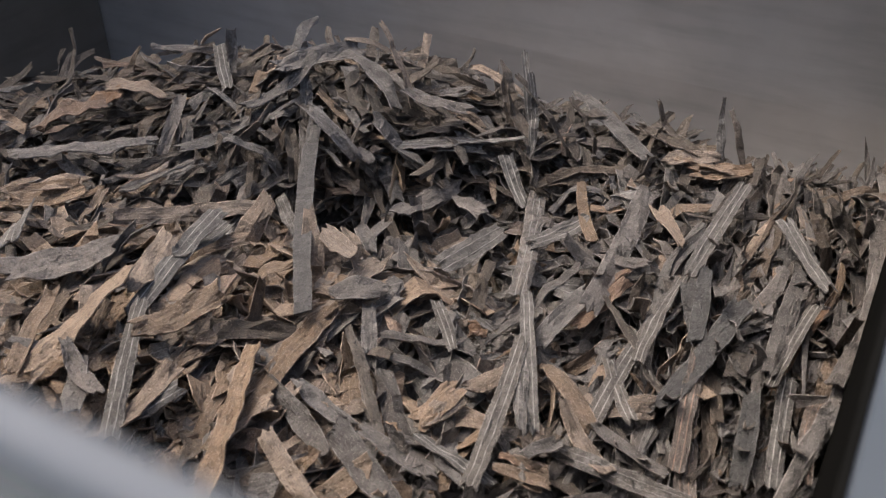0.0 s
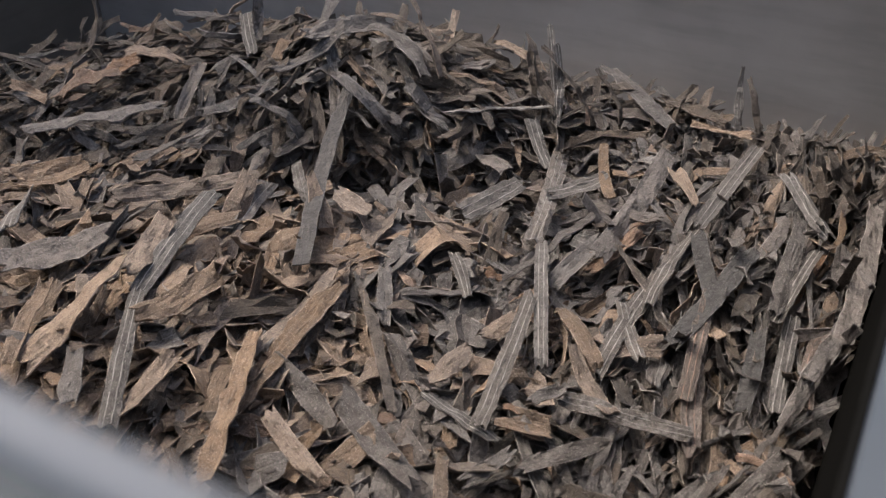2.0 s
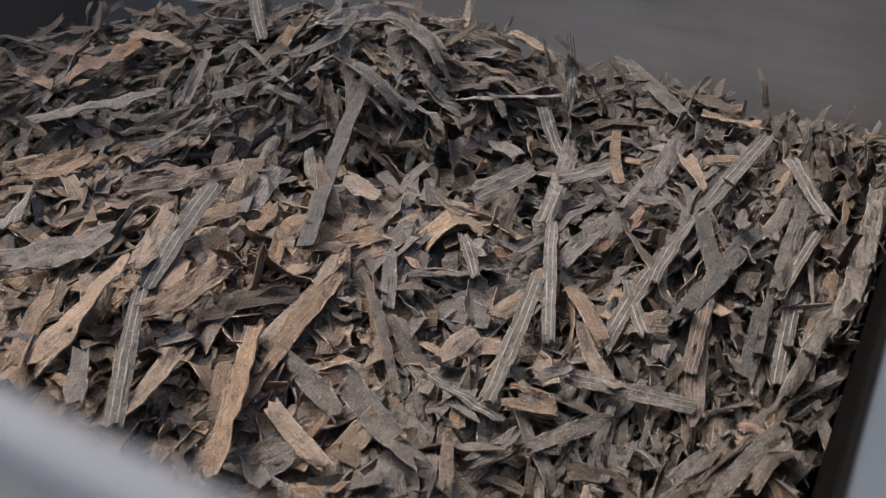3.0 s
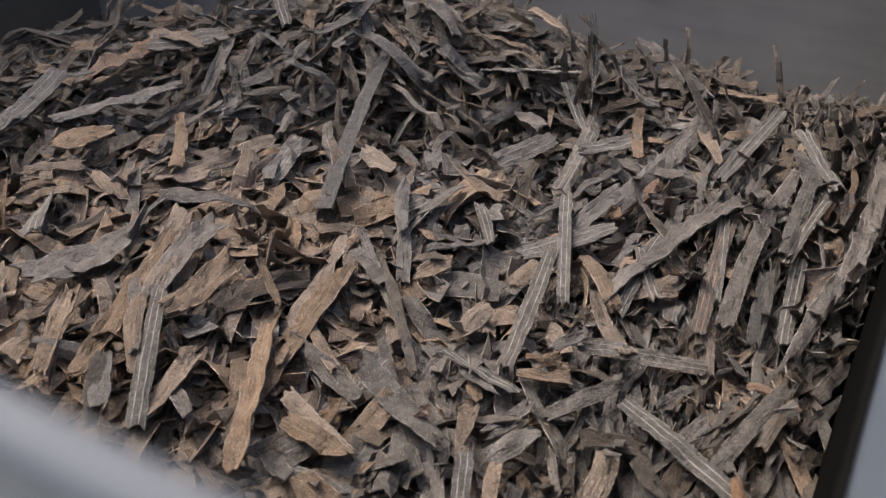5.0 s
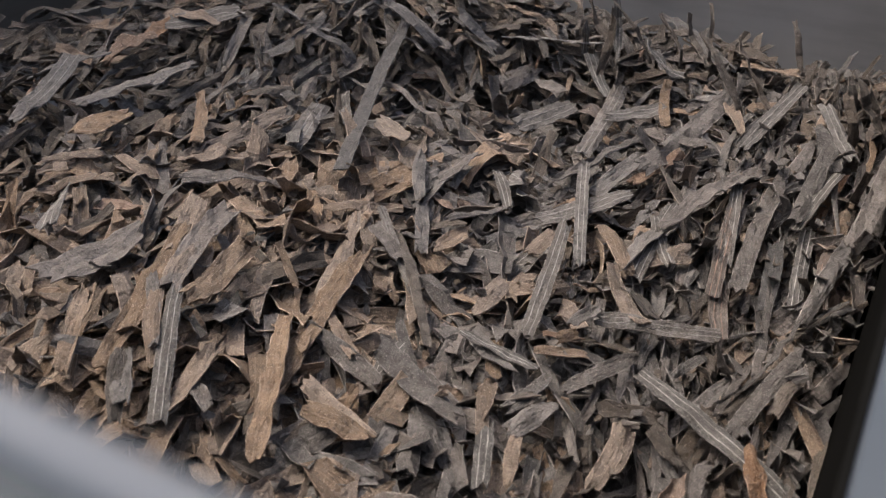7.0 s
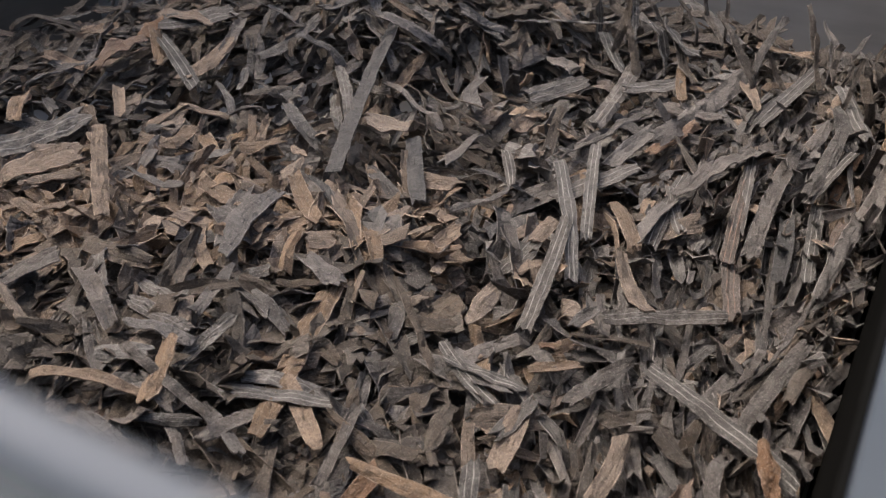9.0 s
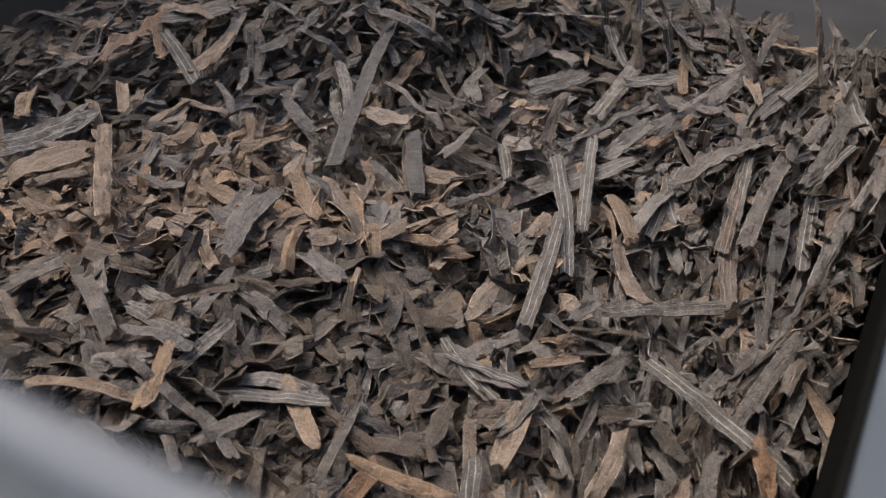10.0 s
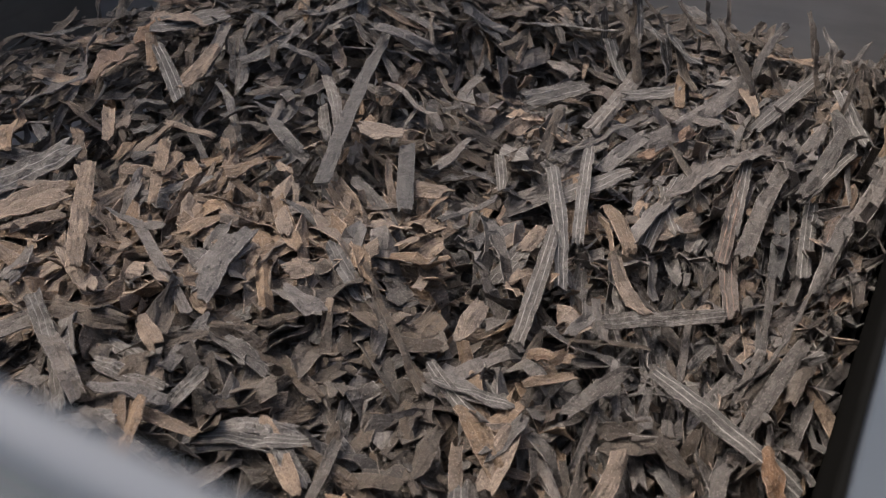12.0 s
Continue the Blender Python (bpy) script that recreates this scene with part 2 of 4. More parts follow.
def set_back(p, depth):
    """The point p moved away from the eye by depth."""
    p = Vector(p)
    return p + (p - EYE).normalized() * depth


NODE_X, NODE_Y = (-0.85, -0.55, -0.3, -0.1, 0.1, 0.35, 0.65), (0.8, 1.0, 1.2, 1.45, 1.8)
STEPS = []


def creep(t0, t1, across, ahead):
    """How far, in millimetres, the heap creeps from t0 to t1 at the nodes of a coarse net over its face."""
    STEPS.append((t0, t1, np.array(across).reshape(5, 7) / 1000, np.array(ahead).reshape(5, 7) / 1000))


def shift(step, x, y):
    i = min(max(np.searchsorted(NODE_X, x) - 1, 0), 5)
    j = min(max(np.searchsorted(NODE_Y, y) - 1, 0), 3)
    a = min(max((x - NODE_X[i]) / (NODE_X[i + 1] - NODE_X[i]), 0.0), 1.0)
    b = min(max((y - NODE_Y[j]) / (NODE_Y[j + 1] - NODE_Y[j]), 0.0), 1.0)
    w = ((1 - a) * (1 - b), a * (1 - b), (1 - a) * b, a * b)
    return tuple(w[0] * g[j, i] + w[1] * g[j, i + 1] + w[2] * g[j + 1, i] + w[3] * g[j + 1, i + 1] for g in step[2:])


def drift(x, y, t0):
    """The way of a point of the face that is at x, y at t0: a table of times and places."""
    k0 = next(k for k, s in enumerate(STEPS) if s[0] <= t0 <= s[1])
    s = STEPS[k0]
    f = (t0 - s[0]) / (s[1] - s[0])
    bx, by = x, y
    for _ in range(4):
        dx, dy = shift(s, bx, by)
        bx, by = x - f * dx, y - f * dy
    way = {s[0]: (bx, by)}
    px, py = bx, by
    for s in STEPS[k0:]:
        dx, dy = shift(s, px, py)
        px, py = px + dx, py + dy
        way[s[1]] = (px, py)
    px, py = bx, by
    for s in STEPS[:k0][::-1]:
        qx, qy = px, py
        for _ in range(4):
            dx, dy = shift(s, qx, qy)
            qx, qy = px - dx, py - dy
        px, py = qx, qy
        way[s[0]] = (px, py)
    ts = sorted(way)
    return ts, [way[t][0] for t in ts], [way[t][1] for t in ts]


ROW_TIMES = (0, 0.5, 1, 1.5, 2, 2.5, 3, 3.7, 4.4, 5, 5.5, 6, 6.5, 7, 7.5, 8, 8.5, 9, 9.5, 10, 10.5, 11, 11.5, 12)
creep(0, 0.5, (4, 3, 3, 5, 4, 9, 12, 3, 3, 5, 12, 9, 12, 12, 1, 1, -4, 11, 14, 12, 10, 9, 9, 23, 29, 16, 12, 12, 23, 23, 26, 25, 22, 17, 17),
      (-1, -1, 3, 10, 20, 30, 31, 0, -1, 9, 19, 24, 25, 29, 4, 3, 9, 23, 24, 17, 23, 12, 17, 14, 13, 12, 7, 15, 17, 17, 13, 5, 2, 8, 12))
creep(0.5, 1, (-5, -5, -1, 1, 3, 12, 13, -6, -6, 0, 6, 6, 11, 13, -9, -8, -7, 5, 10, 12, 12, -5, -4, -2, 3, 12, 17, 15, 1, 2, 6, 7, 8, 19, 22),
      (9, 7, 8, 13, 16, 27, 30, 9, 11, 10, 21, 33, 31, 32, 11, 13, 20, 38, 40, 36, 40, 26, 34, 46, 52, 39, 36, 40, 43, 44, 48, 43, 38, 37, 38))
creep(1, 1.5, (-1, -3, -2, 1, 1, 5, 5, -2, -4, -3, -1, 4, 5, 5, -3, -4, 1, 1, 4, 4, 2, -1, -1, 7, 9, 9, 14, 8, 0, 0, 9, 9, 8, 14, 14),
      (4, 2, 3, 8, 12, 18, 23, 0, 2, 5, 11, 24, 23, 26, -7, 3, 16, 19, 25, 14, 23, 0, 19, 22, 14, 17, 20, 22, 39, 38, 18, 13, 14, 17, 19))
creep(1.5, 2, (-4, -4, -3, 0, -5, 2, 5, -5, -6, -5, 0, 5, 8, 7, -5, -5, 1, 1, 8, 7, 4, -5, -8, 4, 9, 13, 15, 9, -4, -5, 5, 9, 10, 17, 16),
      (4, 0, 1, 14, 18, 29, 31, 3, 1, 2, 14, 25, 27, 31, 6, 7, 11, 23, 33, 28, 30, 14, 22, 24, 27, 26, 21, 25, 31, 30, 34, 32, 29, 22, 23))
creep(2, 2.5, (11, 6, 2, 3, 5, 6, 5, 7, 6, 1, 3, 7, 7, 5, 2, 2, 4, 6, 10, 9, 5, 2, -2, 12, 18, 11, 17, 7, 6, 5, 16, 20, 17, 18, 17),
      (-1, 0, 3, 13, 15, 27, 26, 0, -1, 6, 14, 20, 23, 25, 3, 3, 12, 15, 23, 20, 21, 10, 12, 15, 15, 15, 13, 16, 25, 26, 18, 16, 14, 10, 9))
creep(2.5, 3, (3, 5, 4, 2, 4, 7, 8, 3, 4, -1, 0, 6, 8, 9, 0, 7, -1, 0, 10, 6, 9, -4, -1, 6, 8, 11, 12, 12, -11, -12, 5, 9, 10, 15, 15),
      (0, -2, -2, 11, 13, 18, 20, -1, -2, 1, 14, 19, 22, 22, -2, -2, 13, 21, 23, 22, 22, 6, 19, 24, 24, 20, 19, 15, 38, 36, 29, 27, 24, 17, 15))
creep(3, 5, (40, 34, 23, 20, 20, 26, 25, 41, 37, 19, 21, 25, 26, 25, 44, 31, 12, 18, 30, 30, 35, 46, 30, 24, 29, 50, 51, 39, 31, 39, 41, 35, 41, 55, 50),
      (-3, -5, 1, 32, 44, 61, 62, -12, -10, 7, 32, 54, 68, 65, -39, -16, 37, 58, 82, 71, 74, -26, 28, 83, 87, 83, 58, 87, 27, 0, 78, 105, 96, 66, 72))
creep(5, 5.5, (8, 8, 6, 6, 6, 5, 5, 7, 7, 5, 6, 6, 5, 5, 6, 5, 5, 6, 7, 6, 6, 6, 8, 6, 4, 7, 14, 11, 0, 0, 8, 8, 8, 14, 12),
      (9, 8, 5, 9, 12, 11, 11, 8, 7, 6, 10, 11, 14, 13, 7, 10, 15, 18, 19, 17, 16, 10, 23, 29, 26, 23, 20, 19, 26, 24, 32, 32, 30, 20, 20))
creep(5.5, 6, (12, 11, 8, 7, 8, 7, 7, 8, 9, 8, 6, 6, 9, 7, 4, 4, 6, 6, 9, 10, 9, 5, 4, 5, 7, 11, 16, 12, 3, 3, 10, 10, 12, 16, 13),
      (6, 4, 2, 4, 9, 12, 13, 2, 1, 2, 4, 6, 16, 16, -2, 6, 17, 15, 20, 22, 18, 0, 14, 25, 24, 30, 24, 18, 22, 18, 32, 34, 33, 25, 21))
creep(6, 6.5, (7, 7, 6, 6, 6, 9, 8, 6, 6, 6, 5, 6, 10, 9, 5, 4, 5, 4, 8, 10, 10, 6, 5, 4, 4, 9, 17, 17, 8, 9, 9, 10, 8, 15, 16),
      (-3, -3, -1, 5, 8, 11, 11, -5, -4, 1, 7, 9, 13, 12, -7, -9, 3, 12, 18, 18, 15, -4, 4, 14, 17, 24, 23, 19, 15, 12, 23, 24, 27, 25, 25))
creep(6.5, 7, (6, 6, 6, 7, 7, 6, 6, 6, 5, 4, 6, 7, 7, 5, 6, 6, 6, 9, 8, 8, 5, 6, 6, 6, 6, 9, 15, 15, 3, 2, 6, 8, 10, 16, 22),
      (-1, 0, 2, 7, 12, 12, 12, -2, -3, 1, 7, 12, 14, 14, -4, -2, 6, 12, 17, 17, 16, -2, 7, 15, 19, 23, 20, 19, 22, 21, 28, 28, 30, 23, 26))
creep(7, 9, (-22, -33, -12, -15, -20, 18, 25, 1, -28, -21, -16, -21, 21, 32, 8, -16, -29, -24, 1, 35, 35, -17, -28, -22, -10, 24, 43, 46, -15, -14, -12, -27, 13, 46, 45),
      (-105, -91, -95, -70, -44, 7, 20, -125, -98, -91, -47, -40, 24, 39, -127, -108, -79, -24, 20, 73, 56, -57, -52, -32, 18, 90, 82, 54, -33, 0, -9, -31, 55, 79, 63))
creep(9, 9.5, (-3, -6, -11, -5, 1, -1, -2, 2, -3, -8, -3, 2, 1, -1, 16, 0, -2, 1, -5, -1, -1, 7, -2, -2, -1, -5, -5, 3, -6, -3, 3, 1, 3, 6, 9),
      (-20, -18, -13, 2, 5, 4, 3, -20, -20, -14, 3, 7, 11, 14, 1, -17, -11, 9, 5, 12, 17, 8, 0, -1, 7, 6, 9, 14, 8, 11, 10, 0, 12, 11, 13))
creep(9.5, 10, (6, 5, 3, 4, 3, -2, -3, 6, 5, 5, 3, 1, -1, -2, 7, 6, 4, 0, -3, 0, 0, 13, 6, 1, 0, 0, 2, 3, 7, 1, -6, -3, 4, 9, 7),
      (3, 1, 5, 3, 1, 2, 2, 5, 2, 6, 4, 0, 5, 6, 3, 1, 7, 5, 0, 9, 9, 2, 6, 9, 13, 14, 10, 5, 8, 13, 13, 15, 18, 11, 2))
creep(10, 10.5, (8, 7, 6, 7, 7, 5, 5, 9, 7, 7, 6, 6, 5, 5, 9, 8, 7, 3, 3, 5, 5, 8, 4, 2, 3, 3, 4, 6, 5, 0, 1, 6, 6, 7, 10),
      (-7, -6, -1, 2, 4, 6, 6, -6, -9, -3, 5, 5, 6, 5, -4, -10, -12, 4, 3, 5, 5, -2, 1, 1, 7, 6, 8, 10, 1, 12, 13, 9, 11, 11, 9))
creep(10.5, 11, (6, 3, 1, -1, -3, -3, -4, 7, 4, 2, -2, -4, -3, -5, 7, 6, 0, -8, -5, -3, -6, 8, 5, -1, -2, -3, -6, -7, 6, 3, -6, -1, 0, -1, -11),
      (-28, -25, -19, -16, -16, -13, -12, -26, -26, -20, -18, -19, -15, -11, -26, -30, -23, -21, -22, -18, -14, -30, -28, -23, -20, -20, -21, -23, -27, -22, -24, -26, -24, -29, -30))
creep(11, 11.5, (-30, -31, -26, -28, -26, 5, 4, -24, -31, -29, -28, -19, 1, 2, -20, -27, -32, -28, -14, -3, -2, -13, -14, -21, -12, -10, -10, -9, -13, -11, -34, -18, -11, -15, -21),
      (-72, -71, -65, -49, -31, -12, -10, -69, -72, -65, -50, -25, -8, -5, -69, -77, -61, -36, -16, -5, -3, -72, -61, -41, -27, -17, -21, -11, -52, -24, -40, -37, -19, -33, -22))
creep(11.5, 12, (4, 2, 2, 3, 4, 0, 0, 4, 2, 0, 4, 2, -1, -1, 2, 2, 1, 3, 0, -2, -1, -1, 0, 1, 1, 4, -1, -2, -1, 2, 1, 5, 4, 1, -2),
      (-6, -5, 6, 8, 7, 2, 1, -3, -4, 4, 7, 5, 1, 1, -7, -6, 1, 4, 1, 0, 0, -13, -10, 3, 3, 4, -1, -3, -13, 3, 7, -1, 3, -1, -1))


# ---- pieces ----
def ribbon(rng, length, width, thick, bend, twist, crumple, n=6, m=3, ragged=0.25, cup=0.0, torn=0.05, crease=0.0, fold=0.0, leaf=0.0, sway=0.012):
    """One torn strip along x: points, faces, and UV of each face corner (u across, v along in metres).
    crease: sharp bends along it; fold: a ridge down its middle; leaf: how far its ends run to a point."""
    verts, faces, uvs = [], [], []
    phase, freq = rng.uniform(0, 6.28), rng.uniform(0.6, 1.5)
    cuts = [[rng.uniform(-ragged, ragged) * width for _ in range(m)] for _ in range(2)]
    ends = (1 - leaf * rng.uniform(0.1, 1.0), 1 - leaf * rng.uniform(0.1, 1.0))
    ramps = (rng.uniform(0.12, 0.55), rng.uniform(0.12, 0.55))
    sway = rng.gauss(0, sway) * length
    seed = rng.uniform(0, 90)
    stations = [(i + (rng.uniform(-0.32, 0.32) if 0 < i < n and crease else 0.0)) / n for i in range(n + 1)]
    jag = [[0.0, 0.0] for _ in stations]
    for i in range(len(stations)):
        for k in (0, 1):
            jag[i][k] = rng.gauss(0, torn) + 0.35 * jag[i - 1][k]
    x, z, kink = 0.0, 0.0, 0.0
    line = []
    for i, s in enumerate(stations):
        kink = 0.7 * kink + rng.gauss(0, crease)
        slope = bend * (s - 0.5) * 2 + 0.12 * bend * math.sin(6.28 * s * freq + phase) + kink
        line.append((x, z, slope))
        if i < n:
            step = (stations[i + 1] - s) * length
            x, z = x + math.cos(slope) * step, z + math.sin(slope) * step
    mx, mz = x / 2, sum(p[1] for p in line) / (n + 1)
    for i, (lx, lz, sl) in enumerate(line):
        s = stations[i]
        wide = width * min(1.0, ends[0] + (1 - ends[0]) * s / ramps[0], ends[1] + (1 - ends[1]) * (1 - s) / ramps[1])
        roll = twist * (s - 0.5)
        for side in (0.5, -0.5):
            for k in range(m):
                u = k / (m - 1) - 0.5
                y = u * wide * (1 + jag[i][0 if u < 0 else 1])
                dz = cup * width * (4 * u * u - 0.5) + fold * (abs(y) - 0.25 * width) + crumple * noise.noise((s * length * 34 + seed, u * width * 55, seed))
                cut = cuts[0][k] if i == 0 else cuts[1][k] if i == n else 0.0
                yy = y * math.cos(roll) - dz * math.sin(roll) + sway * math.sin(3.1 * s)
                zz = y * math.sin(roll) + dz * math.cos(roll) + side * thick
                verts.append((lx - mx + cut - math.sin(sl) * zz, yy, lz - mz + math.cos(sl) * zz))
    c = 2 * m

    def quad(a, b, d, e, u0, u1, v0, v1):
        faces.append((a, b, d, e))
        uvs.extend(((u0, v0), (u0, v1), (u1, v1), (u1, v0)))

    for i in range(n):
        v0, v1, p, q = stations[i] * length, stations[i + 1] * length, i * c, (i + 1) * c
        for k in range(m - 1):
            u0, u1 = k / (m - 1), (k + 1) / (m - 1)
            quad(p + k, q + k, q + k + 1, p + k + 1, u0, u1, v0, v1)
            quad(p + m + k + 1, q + m + k + 1, q + m + k, p + m + k, u1, u0, v0, v1)
        quad(p + m, q + m, q, p, 0, 0.02, v0, v1)
        quad(p + m - 1, q + m - 1, q + 2 * m - 1, p + 2 * m - 1, 0.98, 1, v0, v1)
    for p, flip in ((0, False), (n * c, True)):
        for k in range(m - 1):
            f = (p + k, p + k + 1, p + m + k + 1, p + m + k)
            faces.append(f[::-1] if flip else f)
            uvs.extend(((0, 0), (1, 0), (1, 0), (0, 0)))
    return verts, faces, uvs


def cord(parent, points, n, m, u, material):
    """A thin raised cord along the upper side of a strip, at u across it."""
    k = min(int(u * (m - 1)), m - 2)
    f = u * (m - 1) - k
    verts, faces = [], []
    for i in range(n + 1):
        a, b, low = Vector(points[2 * m * i + k]), Vector(points[2 * m * i + k + 1]), Vector(points[2 * m * i + m + k])
        across, up = (b - a).normalized(), (a - low).normalized()
        p = a.lerp(b, f)
        verts += [tuple(p - across * 0.0007), tuple(p + up * 0.0005), tuple(p + across * 0.0007)]
    for i in range(n):
        for q in (0, 1):
            faces.append((3 * i + q, 3 * i + q + 1, 3 * i + q + 4, 3 * i + q + 3))
    part = mesh_object("cord", verts, faces, material, parent)
    tagged(part, "thin pale raised cord" if material is CORD["v"] else "thin rust-red raised cord")


MOVERS = []          # thing, way of its middle, way of a second point, pose in itself, rise, sink, lift, set-back, lean


def strip(kind, t, x, y, heading, length, width, rise=0, sink=99, pitch=None, lift=0.036):
    """A strip that lies at x, y on the face at the time t, turned by heading. It works its way up at rise, under at sink."""
    k = len(MOVERS)
    rng = random.Random(900 + k)
    material, label = KINDS[kind]
    n = max(8, min(24, int(length / 0.012)))
    crumple = {"o": 0.016, "w": 0.011, "t": 0.010, "g": 0.010, "d": 0.010}.get(kind, 0.006)
    torn, leaf, crease = {"o": (0.16, 0.7, 0.11), "t": (0.03, 0.4, 0.05), "g": (0.03, 0.4, 0.06), "d": (0.09, 0.6, 0.10),
                          "w": (0.05, 0.4, 0.07), "r": (0.04, 0.3, 0.03)}.get(kind, (0.03, 0.25, 0.03))
    bend = rng.gauss(0, 0.10) if kind in "vs" else rng.gauss(0, 0.25)
    upright = pitch is not None and pitch < -24
    if upright:
        bend, crumple, torn, leaf, crease = rng.gauss(0, 0.7), 0.012, 0.12, 0.5, 0.12
        lift += 0.006
    v, f, uv = ribbon(rng, length * (1.35 if upright else 1.03), width, 0.0022, bend, rng.gauss(0, 1.3 if upright else 0.4), crumple, n, 5, 0.3,
                      rng.gauss(0, 0.07), torn, crease, rng.choice((0, 0, 0.25, -0.3)) if kind in "gtdow" else 0.0, leaf, 0.02)
    ob = mesh_object("fibre_strip", v, f, material, uvs=uv)
    size = "long " if length > 0.19 else "short " if length < 0.085 else ""
    tagged(ob, size + label, "strip", group="loose strips on the heap")
    if kind in CORD:
        for u in (0.31, 0.69) if width < 0.034 or rng.random() < 0.5 else (0.24, 0.5, 0.76):
            cord(ob, v, n, 5, u, CORD[kind])
    own = pose(0, 0, 0, rng.gauss(0, 13), (rng.gauss(0, 3.5) if pitch is None else pitch), 0)
    if upright:
        own = own @ pose(-0.17 * length, 0, 0)
    h = radians(heading)
    way = drift(x, y, t)
    second = drift(x + 0.05 * math.cos(h), y + 0.05 * math.sin(h), t)
    # how far back its middle lies, and how that changes along it
    mx, my = way[1][0], way[2][0]
    reach = (0.4 * length * math.cos(h), 0.4 * length * math.sin(h))
    near, far = relief(mx - reach[0], my - reach[1]), relief(mx + reach[0], my + reach[1])
    back = min(relief(mx, my), 0.5 * (near + far))
    MOVERS.append((ob, way, second, own, rise, sink, lift + rng.uniform(-0.004, 0.006), back, (far - near) / (0.8 * length)))


def heap_strips():
    strip("s", 2.5, -0.176, 1.407, -97, 0.495, 0.028)
    strip("v", 2.5, -0.405, 1.213, -115, 0.231, 0.031, sink=4)
    strip("t", 2.5, -0.446, 1.194, -108, 0.118, 0.036, sink=8)
    strip("g", 2.5, -0.588, 1.182, 28, 0.155, 0.050, sink=8)
    strip("t", 2.5, -0.526, 1.059, -112, 0.182, 0.045, sink=4)
    strip("v", 2.5, -0.436, 0.990, -86, 0.202, 0.026, sink=8)
    strip("t", 2.5, -0.656, 1.382, -163, 0.104, 0.041, sink=4)
    strip("g", 2.5, -0.618, 1.534, -153, 0.226, 0.032, sink=8)
    strip("o", 2.5, -0.663, 1.639, -132, 0.124, 0.036)
    strip("o", 2.5, -0.608, 1.707, -136, 0.068, 0.034)
    strip("t", 2.5, -0.559, 1.745, 161, 0.126, 0.032)
    strip("v", 2.5, -0.375, 1.819, -77, 0.132, 0.025)
    strip("g", 2.5, -0.066, 1.769, -61, 0.167, 0.034)
    strip("g", 2.5, -0.174, 1.821, -149, 0.179, 0.036)
    strip("g", 2.5, -0.240, 1.737, -128, 0.178, 0.029)
    strip("g", 2.5, -0.239, 1.470, -138, 0.097, 0.029)
    strip("w", 2.5, -0.227, 1.372, -80, 0.188, 0.022)
    strip("g", 2.5, -0.471, 1.454, -139, 0.132, 0.015, sink=8)
    strip("t", 2.5, -0.411, 1.335, -171, 0.237, 0.029, sink=8)
    strip("v", 2.5, -0.681, 1.284, -97, 0.090, 0.032, sink=8)
    strip("v", 2.5, 0.091, 1.327, -139, 0.181, 0.038)
    strip("w", 2.5, 0.182, 1.336, -109, 0.255, 0.032)
    strip("v", 2.5, 0.232, 1.344, 21, 0.099, 0.029)
    strip("g", 2.5, 0.318, 1.309, -124, 0.285, 0.035)
    strip("g", 2.5, 0.213, 1.187, -135, 0.131, 0.030)
    strip("v", 2.5, 0.478, 1.345, -126, 0.249, 0.025)
    strip("v", 2.5, 0.351, 1.169, -122, 0.193, 0.024, sink=4.2)
    strip("t", 2.5, 0.408, 1.350, -81, 0.096, 0.025)
    strip("g", 2.5, 0.317, 1.285, -32, 0.088, 0.016)
    strip("t", 2.5, 0.285, 1.379, -93, 0.134, 0.019)
    strip("v", 2.5, 0.588, 1.300, -77, 0.128, 0.029)
    strip("t", 2.5, 0.501, 1.500, -24, 0.100, 0.024)
    strip("g", 2.5, 0.376, 1.601, -67, 0.206, 0.035)
    strip("d", 2.5, 0.468, 1.557, -34, 0.125, 0.028)
    strip("v", 2.5, 0.111, 1.554, 5, 0.191, 0.027)
    strip("v", 2.5, 0.177, 1.462, -83, 0.097, 0.027)
    strip("o", 2.5, 0.273, 1.207, -144, 0.108, 0.021)
    strip("g", 2.5, 0.050, 1.442, 38, 0.089, 0.040)
    strip("s", 2.5, 0.402, 1.174, -90, 0.122, 0.025, sink=4.2)
    strip("s", 2.5, 0.398, 1.108, -132, 0.215, 0.032, sink=4.2)
    strip("g", 2.5, 0.632, 1.170, -116, 0.311, 0.031)
    strip("g", 2.5, 0.511, 0.974, -129, 0.216, 0.026)
    strip("v", 2.5, 0.527, 1.134, -125, 0.171, 0.019)
    strip("s", 2.5, 0.419, 0.978, -112, 0.149, 0.026)
    strip("v", 2.5, 0.469, 0.991, -113, 0.175, 0.023)
    strip("r", 2.5, 0.512, 0.990, -115, 0.144, 0.020)
    strip("r", 2.5, 0.339, 0.950, -104, 0.217, 0.030)
    strip("v", 2.5, 0.093, 0.996, -110, 0.246, 0.025)
    strip("v", 2.5, 0.149, 1.103, -95, 0.239, 0.021)
    strip("v", 2.5, 0.260, 1.050, -122, 0.177, 0.024)
    strip("t", 2.5, 0.270, 1.015, 180, 0.071, 0.031)
    strip("w", 2.5, 0.240, 0.900, -19, 0.164, 0.024)
    strip("v", 2.5, 0.026, 0.894, -37, 0.111, 0.019)
    strip("g", 2.5, 0.374, 0.834, -139, 0.214, 0.010)
    strip("t", 2.5, 0.121, 0.886, -17, 0.045, 0.036, sink=6)
    strip("o", 2.5, 0.081, 1.152, -157, 0.021, 0.020, sink=4)
    strip("g", 2.5, 0.170, 1.209, 37, 0.199, 0.015)
    strip("v", 2.5, 0.033, 1.155, -79, 0.104, 0.019)
    strip("t", 2.5, 0.017, 0.986, 45, 0.078, 0.030)
